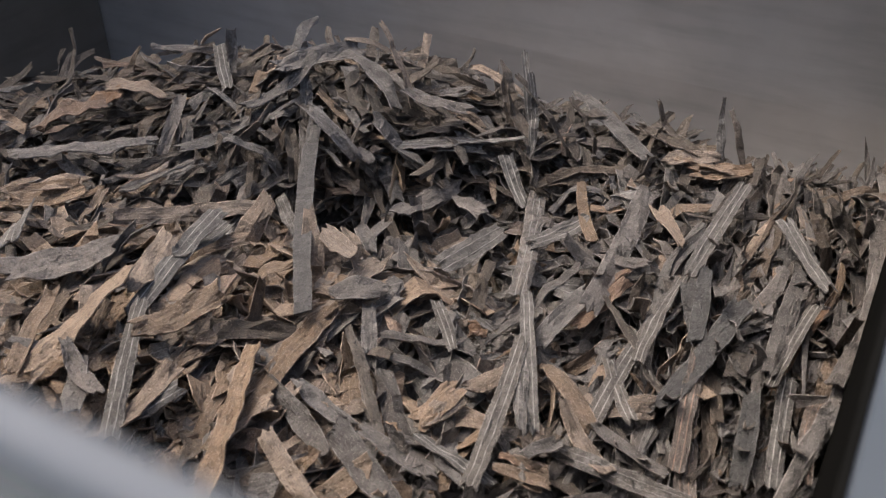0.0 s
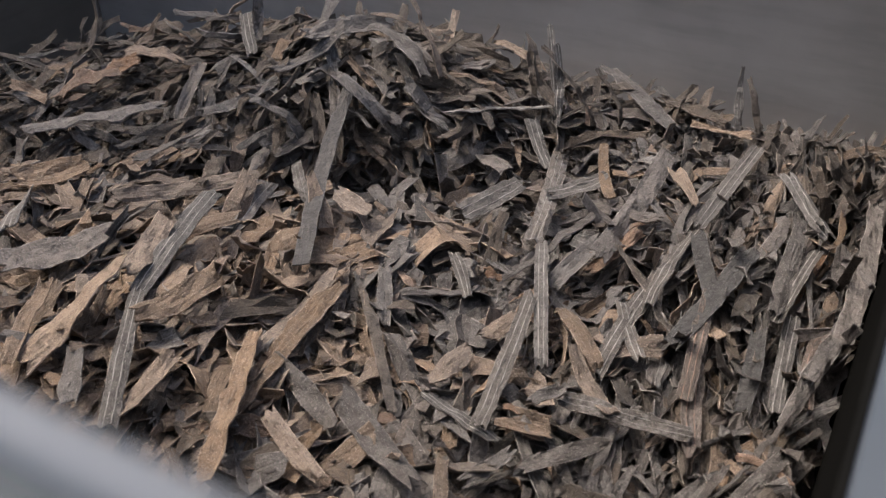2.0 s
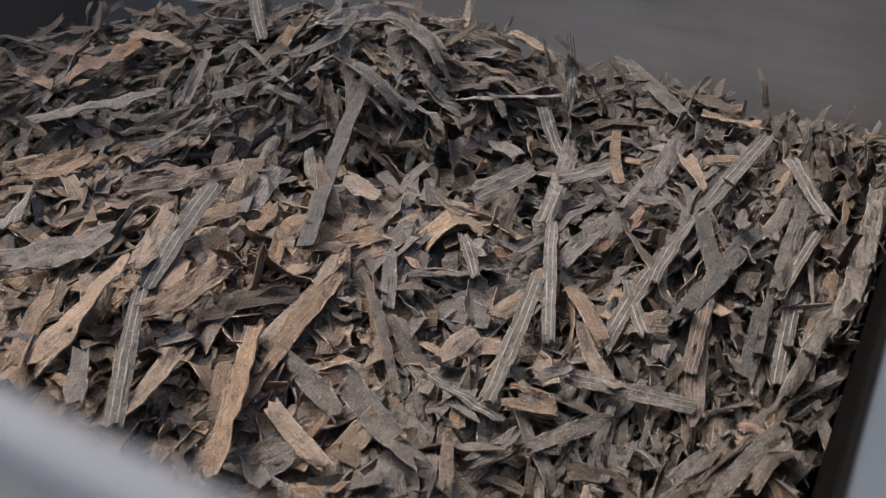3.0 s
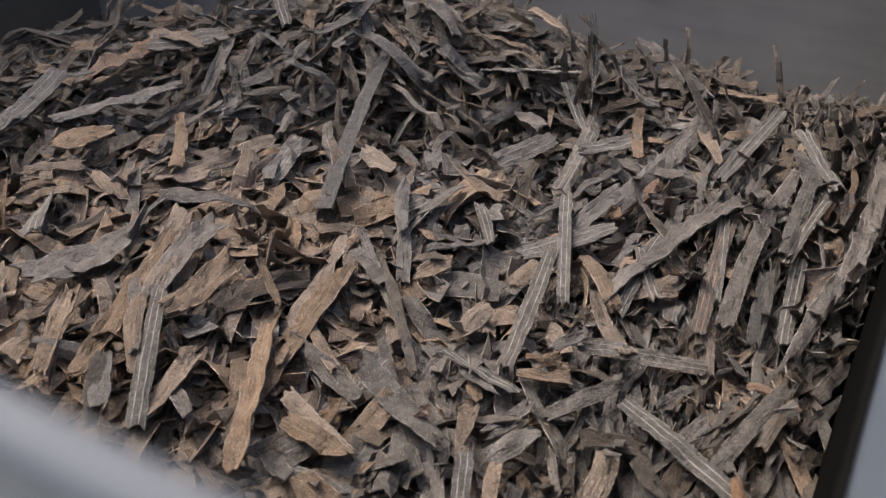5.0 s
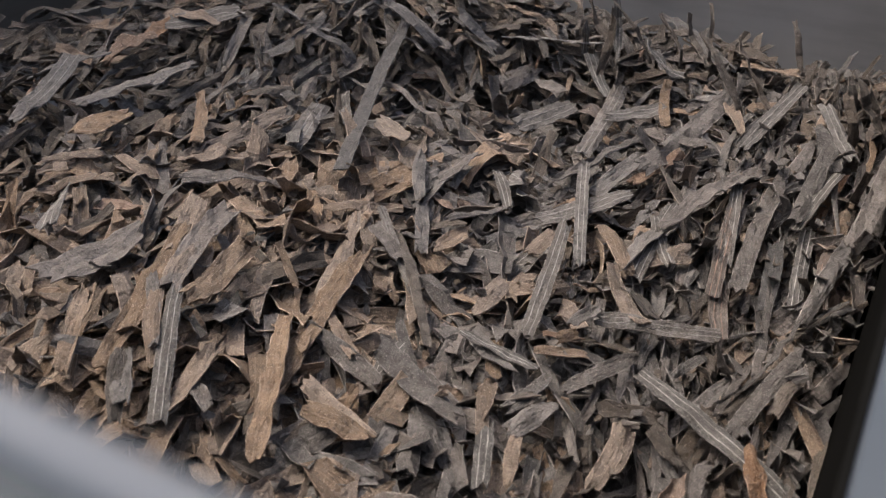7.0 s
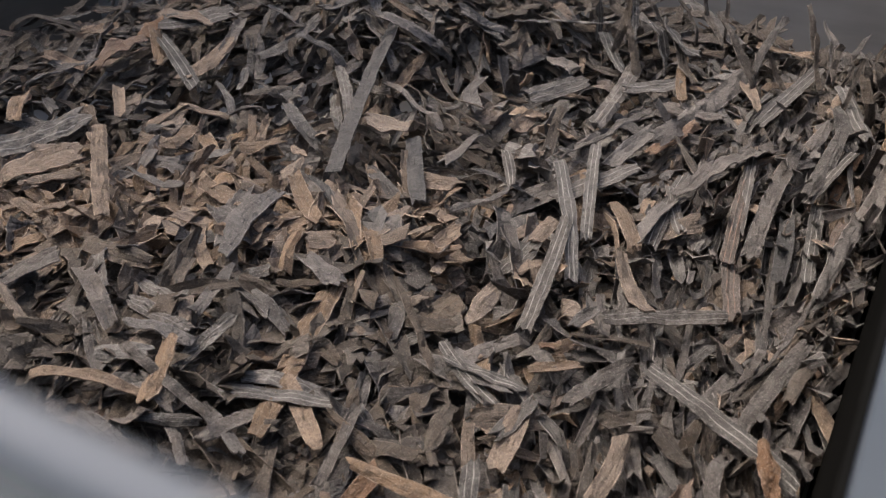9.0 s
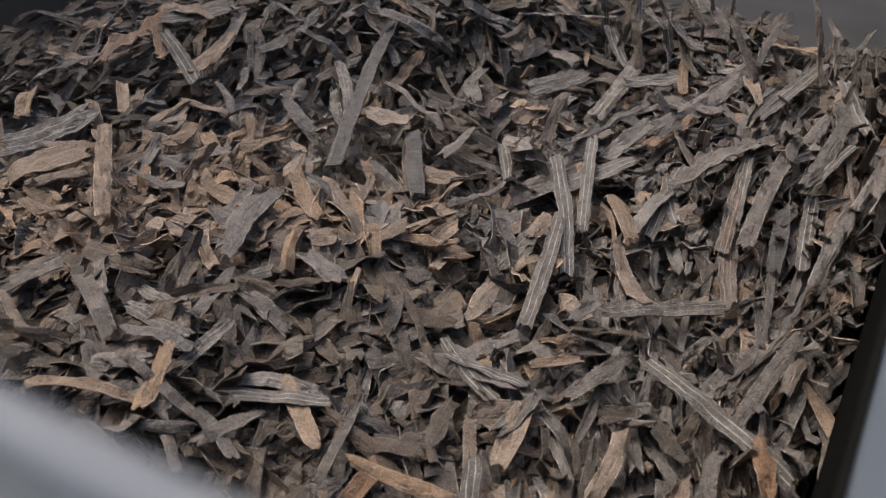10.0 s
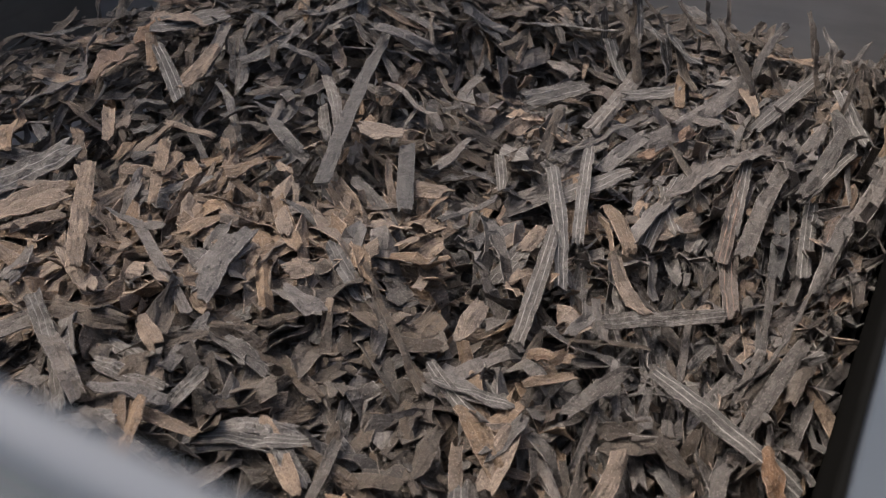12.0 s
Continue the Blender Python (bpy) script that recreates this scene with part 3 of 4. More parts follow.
    strip("d", 2.5, -0.092, 1.021, -76, 0.246, 0.016, sink=8)
    strip("t", 2.5, -0.221, 0.999, -115, 0.295, 0.035, sink=9.4)
    strip("t", 2.5, -0.276, 0.916, -95, 0.241, 0.029, sink=8.3)
    strip("t", 2.5, -0.393, 0.936, -116, 0.105, 0.027, sink=8)
    strip("t", 2.5, -0.376, 1.095, -135, 0.135, 0.038, sink=8)
    strip("g", 2.5, -0.080, 0.857, -54, 0.170, 0.037, sink=8)
    strip("t", 2.5, -0.186, 0.848, -51, 0.120, 0.026, sink=8)
    strip("g", 2.5, -0.178, 0.928, -52, 0.142, 0.031, sink=8)
    strip("g", 2.5, -0.491, 0.947, -76, 0.089, 0.029, sink=8)
    strip("t", 2.5, -0.583, 1.042, -91, 0.139, 0.023, sink=8)
    strip("t", 2.5, 0.002, 0.799, -93, 0.072, 0.017)
    strip("g", 2.5, 0.061, 0.815, -143, 0.074, 0.026)
    strip("g", 2.5, 0.158, 0.841, -161, 0.117, 0.022)
    strip("o", 2.5, 0.401, 0.826, -34, 0.066, 0.012, sink=7)
    strip("g", 2.5, -0.081, 1.110, -90, 0.103, 0.023, sink=8)
    strip("g", 2.5, 0.001, 1.115, 12, 0.111, 0.018)
    strip("d", 2.5, 0.395, 0.785, -135, 0.078, 0.019)
    strip("o", 2.5, 0.281, 1.232, 28, 0.109, 0.014, sink=5)
    strip("t", 10, -0.565, 1.374, -75, 0.307, 0.027, rise=8.2)
    strip("w", 10, -0.694, 1.482, -147, 0.164, 0.051, rise=8.2)
    strip("t", 10, -0.671, 1.396, -155, 0.143, 0.048, rise=8.2)
    strip("g", 10, -0.515, 1.094, -56, 0.189, 0.026, rise=8.2)
    strip("t", 10, -0.388, 0.942, -98, 0.092, 0.028, rise=8.4)
    strip("t", 10, -0.481, 0.928, -10, 0.166, 0.016, rise=8.4)
    strip("v", 10, -0.241, 0.911, -7, 0.198, 0.021, rise=8.4)
    strip("t", 10, -0.185, 0.886, -65, 0.123, 0.025, rise=8.4)
    strip("g", 10, -0.130, 0.850, -108, 0.152, 0.015, rise=8.4)
    strip("t", 10, -0.603, 1.048, -50, 0.125, 0.013, rise=8.2)
    strip("g", 10, -0.304, 1.252, -117, 0.155, 0.044, rise=8.2)
    strip("t", 10, -0.342, 1.312, -31, 0.136, 0.028, rise=8.2)
    strip("t", 10, -0.559, 1.770, -70, 0.092, 0.026, rise=8.2)
    strip("v", 10, -0.506, 1.706, -61, 0.157, 0.029, rise=8.2)
    strip("t", 10, -0.455, 1.727, -113, 0.140, 0.030, rise=8.2)
    strip("t", 10, -0.220, 1.311, -66, 0.122, 0.028, rise=8.2)
    strip("s", 10, -0.047, 1.390, -86, 0.181, 0.028, rise=8)
    strip("t", 10, -0.009, 1.362, -15, 0.068, 0.034, rise=8)
    strip("t", 10, -0.067, 1.677, -115, 0.191, 0.023, rise=8)
    strip("t", 10, -0.102, 1.526, -24, 0.084, 0.031)
    strip("w", 10, -0.185, 1.615, -80, 0.278, 0.021, rise=8)
    strip("g", 10, -0.471, 1.350, -25, 0.120, 0.015, rise=8.2)
    strip("d", 10, -0.089, 1.158, -68, 0.129, 0.018, rise=8.2)
    strip("d", 10, -0.041, 1.042, -68, 0.160, 0.013, rise=8.2)
    strip("v", 10, 0.043, 0.948, -56, 0.151, 0.020, rise=8)
    strip("v", 10, 0.190, 1.273, -91, 0.255, 0.025, rise=8)
    strip("v", 5.5, 0.199, 1.229, 16, 0.147, 0.032, rise=4)
    strip("t", 10, 0.284, 1.267, -83, 0.142, 0.025)
    strip("v", 7.2, 0.338, 0.863, -54, 0.235, 0.026, rise=3)
    strip("d", 10, 0.242, 0.880, 0, 0.088, 0.025)
    strip("d", 10, 0.291, 0.839, -59, 0.064, 0.025)
    strip("t", 10, 0.204, 0.810, -119, 0.112, 0.023)
    strip("o", 10, 0.395, 0.804, -90, 0.069, 0.024)
    strip("d", 10, 0.476, 0.805, -114, 0.106, 0.026)
    strip("t", 10, 0.082, 0.885, 0, 0.096, 0.035, rise=8)
    strip("t", 10, 0.088, 0.856, -115, 0.099, 0.032, rise=8)
    strip("t", 10, 0.277, 1.121, -75, 0.114, 0.026)
    strip("g", 10, 0.404, 0.958, -124, 0.105, 0.012)
    strip("g", 10, 0.439, 0.943, -131, 0.177, 0.024)
    strip("t", 10, -0.186, 1.208, -164, 0.044, 0.035, rise=8)
    strip("g", 10, 0.506, 1.418, -144, 0.328, 0.028, rise=4)
    strip("g", 10, 0.340, 1.275, -129, 0.146, 0.029, rise=4)
    strip("g", 10, 0.535, 1.319, -120, 0.292, 0.026, rise=4)
    strip("t", 10, 0.147, 1.230, -127, 0.065, 0.024)
    strip("g", 10, -0.179, 1.152, 137, 0.070, 0.033, rise=8)
    strip("o", 10, 0.162, 1.012, 0, 0.047, 0.022)
    strip("t", 10, 0.154, 0.966, 8, 0.071, 0.015)
    strip("t", 10, -0.316, 1.449, -168, 0.078, 0.032, rise=8.2)
    strip("t", 10, -0.450, 1.469, -107, 0.102, 0.027, rise=8.2)
    strip("g", 10, 0.649, 1.415, -126, 0.191, 0.028)
    strip("v", 10, 0.368, 1.291, -89, 0.096, 0.021)
    strip("r", 10, 0.478, 1.308, -113, 0.256, 0.023)
    strip("d", 10, 0.419, 1.402, -84, 0.183, 0.015)
    strip("t", 10, -0.052, 0.788, -24, 0.137, 0.020, rise=8)
    strip("o", 10, 0.281, 0.769, -128, 0.058, 0.019)
    strip("g", 10, -0.378, 0.931, -39, 0.150, 0.014, rise=8.2)
    strip("g", 10, -0.609, 1.143, 28, 0.089, 0.038, rise=8.2)
    strip("t", 5.5, -0.452, 1.099, 75, 0.252, 0.034, rise=4, sink=7.6)
    strip("w", 5.5, -0.077, 1.120, 110, 0.245, 0.015, rise=4, sink=8)
    strip("g", 5.5, -0.387, 1.189, -110, 0.198, 0.035, rise=4, sink=8)
    strip("t", 5.5, -0.250, 1.129, -66, 0.089, 0.013, rise=4, sink=8)
    strip("t", 5.5, 0.151, 0.978, 25, 0.035, 0.016, rise=4)
    strip("t", 5.5, -0.154, 0.853, -29, 0.087, 0.031, rise=4, sink=8)
    strip("v", 5.5, -0.091, 0.957, 58, 0.068, 0.026, rise=4, sink=8)
    strip("g", 5.5, -0.765, 1.526, -105, 0.088, 0.025, rise=4, sink=8)
    strip("t", 5.5, -0.622, 1.477, -152, 0.103, 0.047, rise=4, sink=8)
    strip("g", 5.5, -0.431, 1.056, -75, 0.135, 0.020, rise=4, sink=8)
    strip("t", 5.5, 0.202, 0.798, 67, 0.078, 0.020, rise=4, sink=9)
    strip("v", 0, -0.367, 1.203, -125, 0.145, 0.030, sink=1.6)
    strip("t", 0, -0.623, 1.332, -169, 0.076, 0.035, sink=2)
    strip("g", 0, -0.015, 1.569, 146, 0.125, 0.028, sink=2)
    strip("t", 0, 0.420, 1.408, 175, 0.090, 0.028, sink=2)
    strip("t", 0, 0.464, 1.368, -176, 0.106, 0.034, sink=2)
    strip("v", 0, -0.004, 1.437, -3, 0.156, 0.031, sink=2)
    strip("g", 0, -0.039, 1.289, 35, 0.131, 0.037, sink=2)
    strip("t", 0, -0.499, 1.365, -146, 0.098, 0.015, sink=2)
    strip("w", 0, 0.106, 0.924, -96, 0.150, 0.019, sink=2)
    strip("o", 0, 0.045, 1.020, -148, 0.019, 0.019, sink=2)
    strip("t", 0, -0.550, 0.960, -154, 0.066, 0.032, sink=2)
    strip("g", 0, -0.488, 0.959, -52, 0.098, 0.024, sink=2)
    strip("s", 0, 0.369, 1.071, -108, 0.127, 0.023, sink=1.8)
    strip("v", 0, 0.400, 1.182, -119, 0.113, 0.022, sink=2)
    strip("g", 0, 0.595, 1.068, -118, 0.346, 0.028, sink=2)
    strip("t", 0, -0.006, 0.899, 46, 0.075, 0.033, sink=2)
    strip("g", 0, -0.123, 1.105, -176, 0.074, 0.041, sink=2)
    strip("g", 0, -0.156, 0.901, -41, 0.097, 0.027, sink=2)
    strip("v", 0, -0.386, 0.901, 36, 0.085, 0.025, sink=2)
    strip("t", 0, -0.251, 0.886, -134, 0.074, 0.030, sink=2)
    strip("g", 0, -0.057, 0.826, -35, 0.115, 0.028, sink=2)
    strip("g", 0, 0.234, 0.831, -42, 0.111, 0.017, sink=2)
    strip("t", 12, -0.538, 1.126, -53, 0.153, 0.027, rise=11.3)
    strip("t", 12, -0.475, 1.381, -87, 0.180, 0.021, rise=11.3)
    strip("d", 12, -0.070, 1.039, -66, 0.219, 0.012, rise=11.3)
    strip("g", 12, -0.426, 1.157, -58, 0.253, 0.018, rise=11.3)
    strip("w", 12, -0.537, 0.980, -68, 0.219, 0.024, rise=11.3)
    strip("g", 12, -0.640, 1.162, -104, 0.075, 0.026, rise=11.3)
    strip("t", 12, -0.412, 0.857, -79, 0.075, 0.019, rise=11.3)
    strip("t", 12, -0.358, 0.868, -22, 0.093, 0.017, rise=11.3)
    strip("v", 12, -0.256, 0.840, -6, 0.167, 0.021, rise=11.3)
    strip("w", 12, -0.198, 0.826, -56, 0.109, 0.024, rise=11.3)
    strip("g", 12, -0.332, 1.173, -132, 0.098, 0.039, rise=11.3)
    strip("t", 12, -0.412, 1.024, -59, 0.073, 0.026, rise=11.3)
    strip("t", 12, -0.368, 1.247, -147, 0.095, 0.029, rise=11.3)
    strip("w", 12, -0.143, 1.137, -62, 0.106, 0.026, rise=11.3)
    strip("t", 12, 0.047, 0.843, -66, 0.102, 0.033, rise=11.3)
    strip("t", 12, 0.078, 0.881, -131, 0.071, 0.031, rise=11.3)
    strip("d", 12, 0.243, 0.837, 0, 0.092, 0.028, rise=11.3)
    strip("t", 12, 0.144, 0.982, -18, 0.064, 0.018, rise=11.3)
    strip("t", 12, -0.248, 1.243, -74, 0.055, 0.026, rise=11.3)
    strip("t", 6.5, -0.437, 1.498, -85, 0.162, 0.022, rise=4, sink=8)
    strip("t", 6.5, -0.418, 1.401, -157, 0.086, 0.037, rise=4, sink=8)
    strip("g", 6.5, -0.356, 1.351, -169, 0.180, 0.038, rise=4, sink=8)
    strip("g", 6.5, -0.043, 1.339, -91, 0.115, 0.022, rise=4, sink=8)
    strip("t", 6.5, -0.409, 1.035, -79, 0.119, 0.023, rise=4, sink=8)
    strip("t", 6.5, 0.050, 0.892, -106, 0.065, 0.019, rise=4, sink=8.5)
    strip("v", 6.5, 0.042, 0.810, -97, 0.086, 0.024, rise=3)
    strip("t", 6.5, 0.079, 0.803, -101, 0.074, 0.018, rise=3, sink=9)
    strip("g", 6.5, 0.106, 0.865, -145, 0.075, 0.028, rise=4, sink=8)
    strip("g", 6.5, 0.644, 1.421, -88, 0.101, 0.028, rise=3)
    strip("d", 6.5, 0.679, 1.645, -119, 0.094, 0.012)
    strip("d", 6.5, 0.756, 1.557, -78, 0.080, 0.040)
    strip("v", 6.5, -0.742, 1.614, -114, 0.160, 0.038, rise=4, sink=8)
    strip("g", 6.5, -0.713, 1.683, -149, 0.129, 0.032, rise=4)
    strip("v", 6.5, -0.488, 1.841, 27, 0.142, 0.052, rise=3)
    strip("g", 6.5, -0.211, 1.710, -59, 0.150, 0.025)
    strip("g", 6.5, 0.073, 1.765, -63, 0.139, 0.034)
    strip("g", 6.5, 0.187, 1.590, -47, 0.098, 0.030)
    strip("g", 6.5, 0.195, 1.032, 42, 0.047, 0.021)
    strip("g", 6.5, 0.016, 1.364, -142, 0.096, 0.026, rise=3)
    strip("v", 6.5, 0.448, 1.238, -107, 0.204, 0.019, rise=3)
    strip("w", 6.5, 0.328, 0.949, 37, 0.078, 0.013, rise=3)
    strip("g", 6.5, -0.257, 1.585, -111, 0.115, 0.020)
    strip("g", 6.5, -0.062, 1.811, -57, 0.128, 0.026)
    strip("g", 6.5, -0.411, 1.757, -94, 0.143, 0.022)
    strip("d", 6.5, -0.335, 1.517, -104, 0.104, 0.026)
    strip("t", 6.5, 0.005, 1.194, -145, 0.064, 0.025, rise=3)
    strip("g", 6.5, -0.095, 1.192, -53, 0.078, 0.022, rise=3, sink=8)
    strip("t", 6.5, -0.398, 1.154, -105, 0.075, 0.029, rise=4, sink=8)
    strip("t", 6.5, -0.524, 1.028, 96, 0.127, 0.021, rise=4, sink=8)
    strip("d", 6.5, -0.438, 0.929, -80, 0.105, 0.025, rise=4, sink=8)
    strip("g", 6.5, -0.327, 0.910, -54, 0.068, 0.021, rise=4, sink=8)
    strip("t", 6.5, -0.150, 1.018, -63, 0.105, 0.021, rise=4, sink=8)
    strip("g", 6.5, -0.054, 0.981, -74, 0.093, 0.016, rise=4, sink=8)
    strip("t", 0, -0.088, 1.645, 117, 0.117, 0.012, sink=3, pitch=-44, lift=0.080)
    strip("d", 2.5, 0.235, 1.584, 133, 0.124, 0.012, pitch=-40, lift=0.083)
    strip("v", 2.5, 0.219, 1.581, 90, 0.106, 0.016, pitch=-46, lift=0.079)
    strip("d", 2.5, 0.191, 1.606, 121, 0.094, 0.018, pitch=-43, lift=0.074)
    strip("d", 2.5, 0.564, 1.549, 102, 0.075, 0.014, pitch=-46, lift=0.062)
    strip("d", 2.5, -0.674, 1.778, 77, 0.104, 0.013, pitch=-46, lift=0.075)
    strip("d", 2.5, 0.581, 1.416, 64, 0.059, 0.015, pitch=-44, lift=0.064)
    strip("d", 2.5, 0.615, 1.349, 105, 0.072, 0.020, pitch=-45, lift=0.065)
    strip("d", 2.5, 0.652, 1.350, 105, 0.072, 0.018, pitch=-45, lift=0.066)
    strip("d", 2.5, 0.686, 1.357, 114, 0.055, 0.018, pitch=-44, lift=0.061)
    strip("v", 0, 0.148, 1.542, 94, 0.113, 0.014, sink=3, pitch=-46, lift=0.083)
    strip("d", 0, 0.113, 1.551, 99, 0.079, 0.020, sink=3, pitch=-46, lift=0.067)
    strip("d", 0, 0.238, 1.462, 124, 0.081, 0.010, pitch=-42, lift=0.066)
    strip("d", 0, 0.388, 1.478, 129, 0.070, 0.014, sink=2, pitch=-41, lift=0.061)
    strip("w", 0, 0.475, 1.441, 87, 0.085, 0.014, sink=3, pitch=-46, lift=0.065)
    strip("g", 0, 0.595, 1.350, 43, 0.052, 0.013, pitch=-38, lift=0.054)
    strip("g", 0, -0.401, 1.700, 82, 0.065, 0.022, pitch=-46, lift=0.060)
    strip("v", 6.5, 0.390, 1.650, 140, 0.074, 0.025, rise=3, pitch=-37, lift=0.057)
    strip("d", 6.5, 0.460, 1.696, 106, 0.092, 0.009, rise=4, pitch=-45, lift=0.074)
    strip("d", 6.5, 0.495, 1.716, 86, 0.097, 0.009, rise=4, pitch=-46, lift=0.079)
    strip("d", 6.5, 0.482, 1.571, 128, 0.142, 0.014, rise=4, pitch=-41, lift=0.082)
    strip("d", 6.5, 0.541, 1.589, 130, 0.106, 0.010, rise=4, pitch=-41, lift=0.068)
    strip("d", 6.5, 0.726, 1.483, 127, 0.080, 0.023, pitch=-41, lift=0.065)
    strip("d", 6.5, 0.684, 1.454, 101, 0.085, 0.019, pitch=-46, lift=0.069)
    strip("v", 6.5, 0.259, 1.702, 77, 0.084, 0.015, rise=4, pitch=-46, lift=0.067)
    strip("d", 6.5, 0.304, 1.707, 73, 0.096, 0.019, rise=4, pitch=-45, lift=0.069)
    strip("g", 10, 0.627, 1.691, 51, 0.143, 0.017, rise=7.8, pitch=-41, lift=0.084)
    strip("g", 10, 0.734, 1.686, 96, 0.094, 0.013, rise=7.8, pitch=-46, lift=0.080)
    strip("d", 10, 0.701, 1.661, 98, 0.076, 0.011, rise=7.8, pitch=-46, lift=0.070)
    strip("v", 10, 0.419, 1.747, 129, 0.090, 0.022, rise=7.8, pitch=-41, lift=0.064)
    strip("d", 10, 0.744, 1.580, 56, 0.090, 0.010, rise=7.8, pitch=-42, lift=0.071)
    strip("d", 10, 0.456, 1.694, 101, 0.095, 0.019, rise=7.8, pitch=-46, lift=0.070)
    strip("d", 10, 0.373, 1.735, 96, 0.085, 0.017, rise=7.8, pitch=-46, lift=0.067)



heap_strips()


# strips that stand or lean at the crest and more of the loose strips between
def scattered_strips():
    rng = random.Random(5)
    while len(MOVERS) < 256:
        x, y = rng.uniform(-0.95, 0.95), rng.uniform(0.5, 1.85)
        at_crest = y > crest(x) - 0.10
        if y > crest(x) + 0.02 or x > SLOPE * y - 0.02 or y < 0.25 - SLOPE * x:
            continue
        warm = 0.45 if x < -0.05 and y < 1.35 else 0.10
        kind = "t" if rng.random() < warm else rng.choice("gggggvvvdswgrg" + ("dd" if at_crest else "o"))
        heading = rng.gauss(62, 40) if x > 0 else rng.gauss(50, 60)
        pitch = -abs(rng.gauss(35, 22)) if at_crest and rng.random() < 0.2 else rng.gauss(0, 11)
        strip(kind, 0, x, y, heading, rng.uniform(0.06, 0.19), rng.uniform(0.016, 0.032), pitch=pitch, lift=rng.uniform(-0.02, 0.018))


scattered_strips()


# the pieces that come to light when the front slope slumps
def fresh_strips():
    rng = random.Random(77)
    for _ in range(36):
        x, y = rng.uniform(-0.78, -0.2), rng.uniform(1.24, 1.60)
        strip("t" if rng.random() < 0.75 else "g", 10, x, y, rng.uniform(0, 180), rng.uniform(0.045, 0.11), rng.uniform(0.016, 0.032),
              rise=8.2, pitch=rng.gauss(0, 16), lift=rng.uniform(0.012, 0.034))
    for _ in range(44):
        x, y = rng.uniform(-0.52, 0.0), rng.uniform(0.84, 1.2)
        strip(rng.choice("gdddgdwd"), 10, x, y, rng.gauss(135, 45), rng.uniform(0.06, 0.14), rng.uniform(0.014, 0.03),
              rise=8.4, pitch=rng.gauss(0, 16), lift=rng.uniform(0.010, 0.032))


fresh_strips()


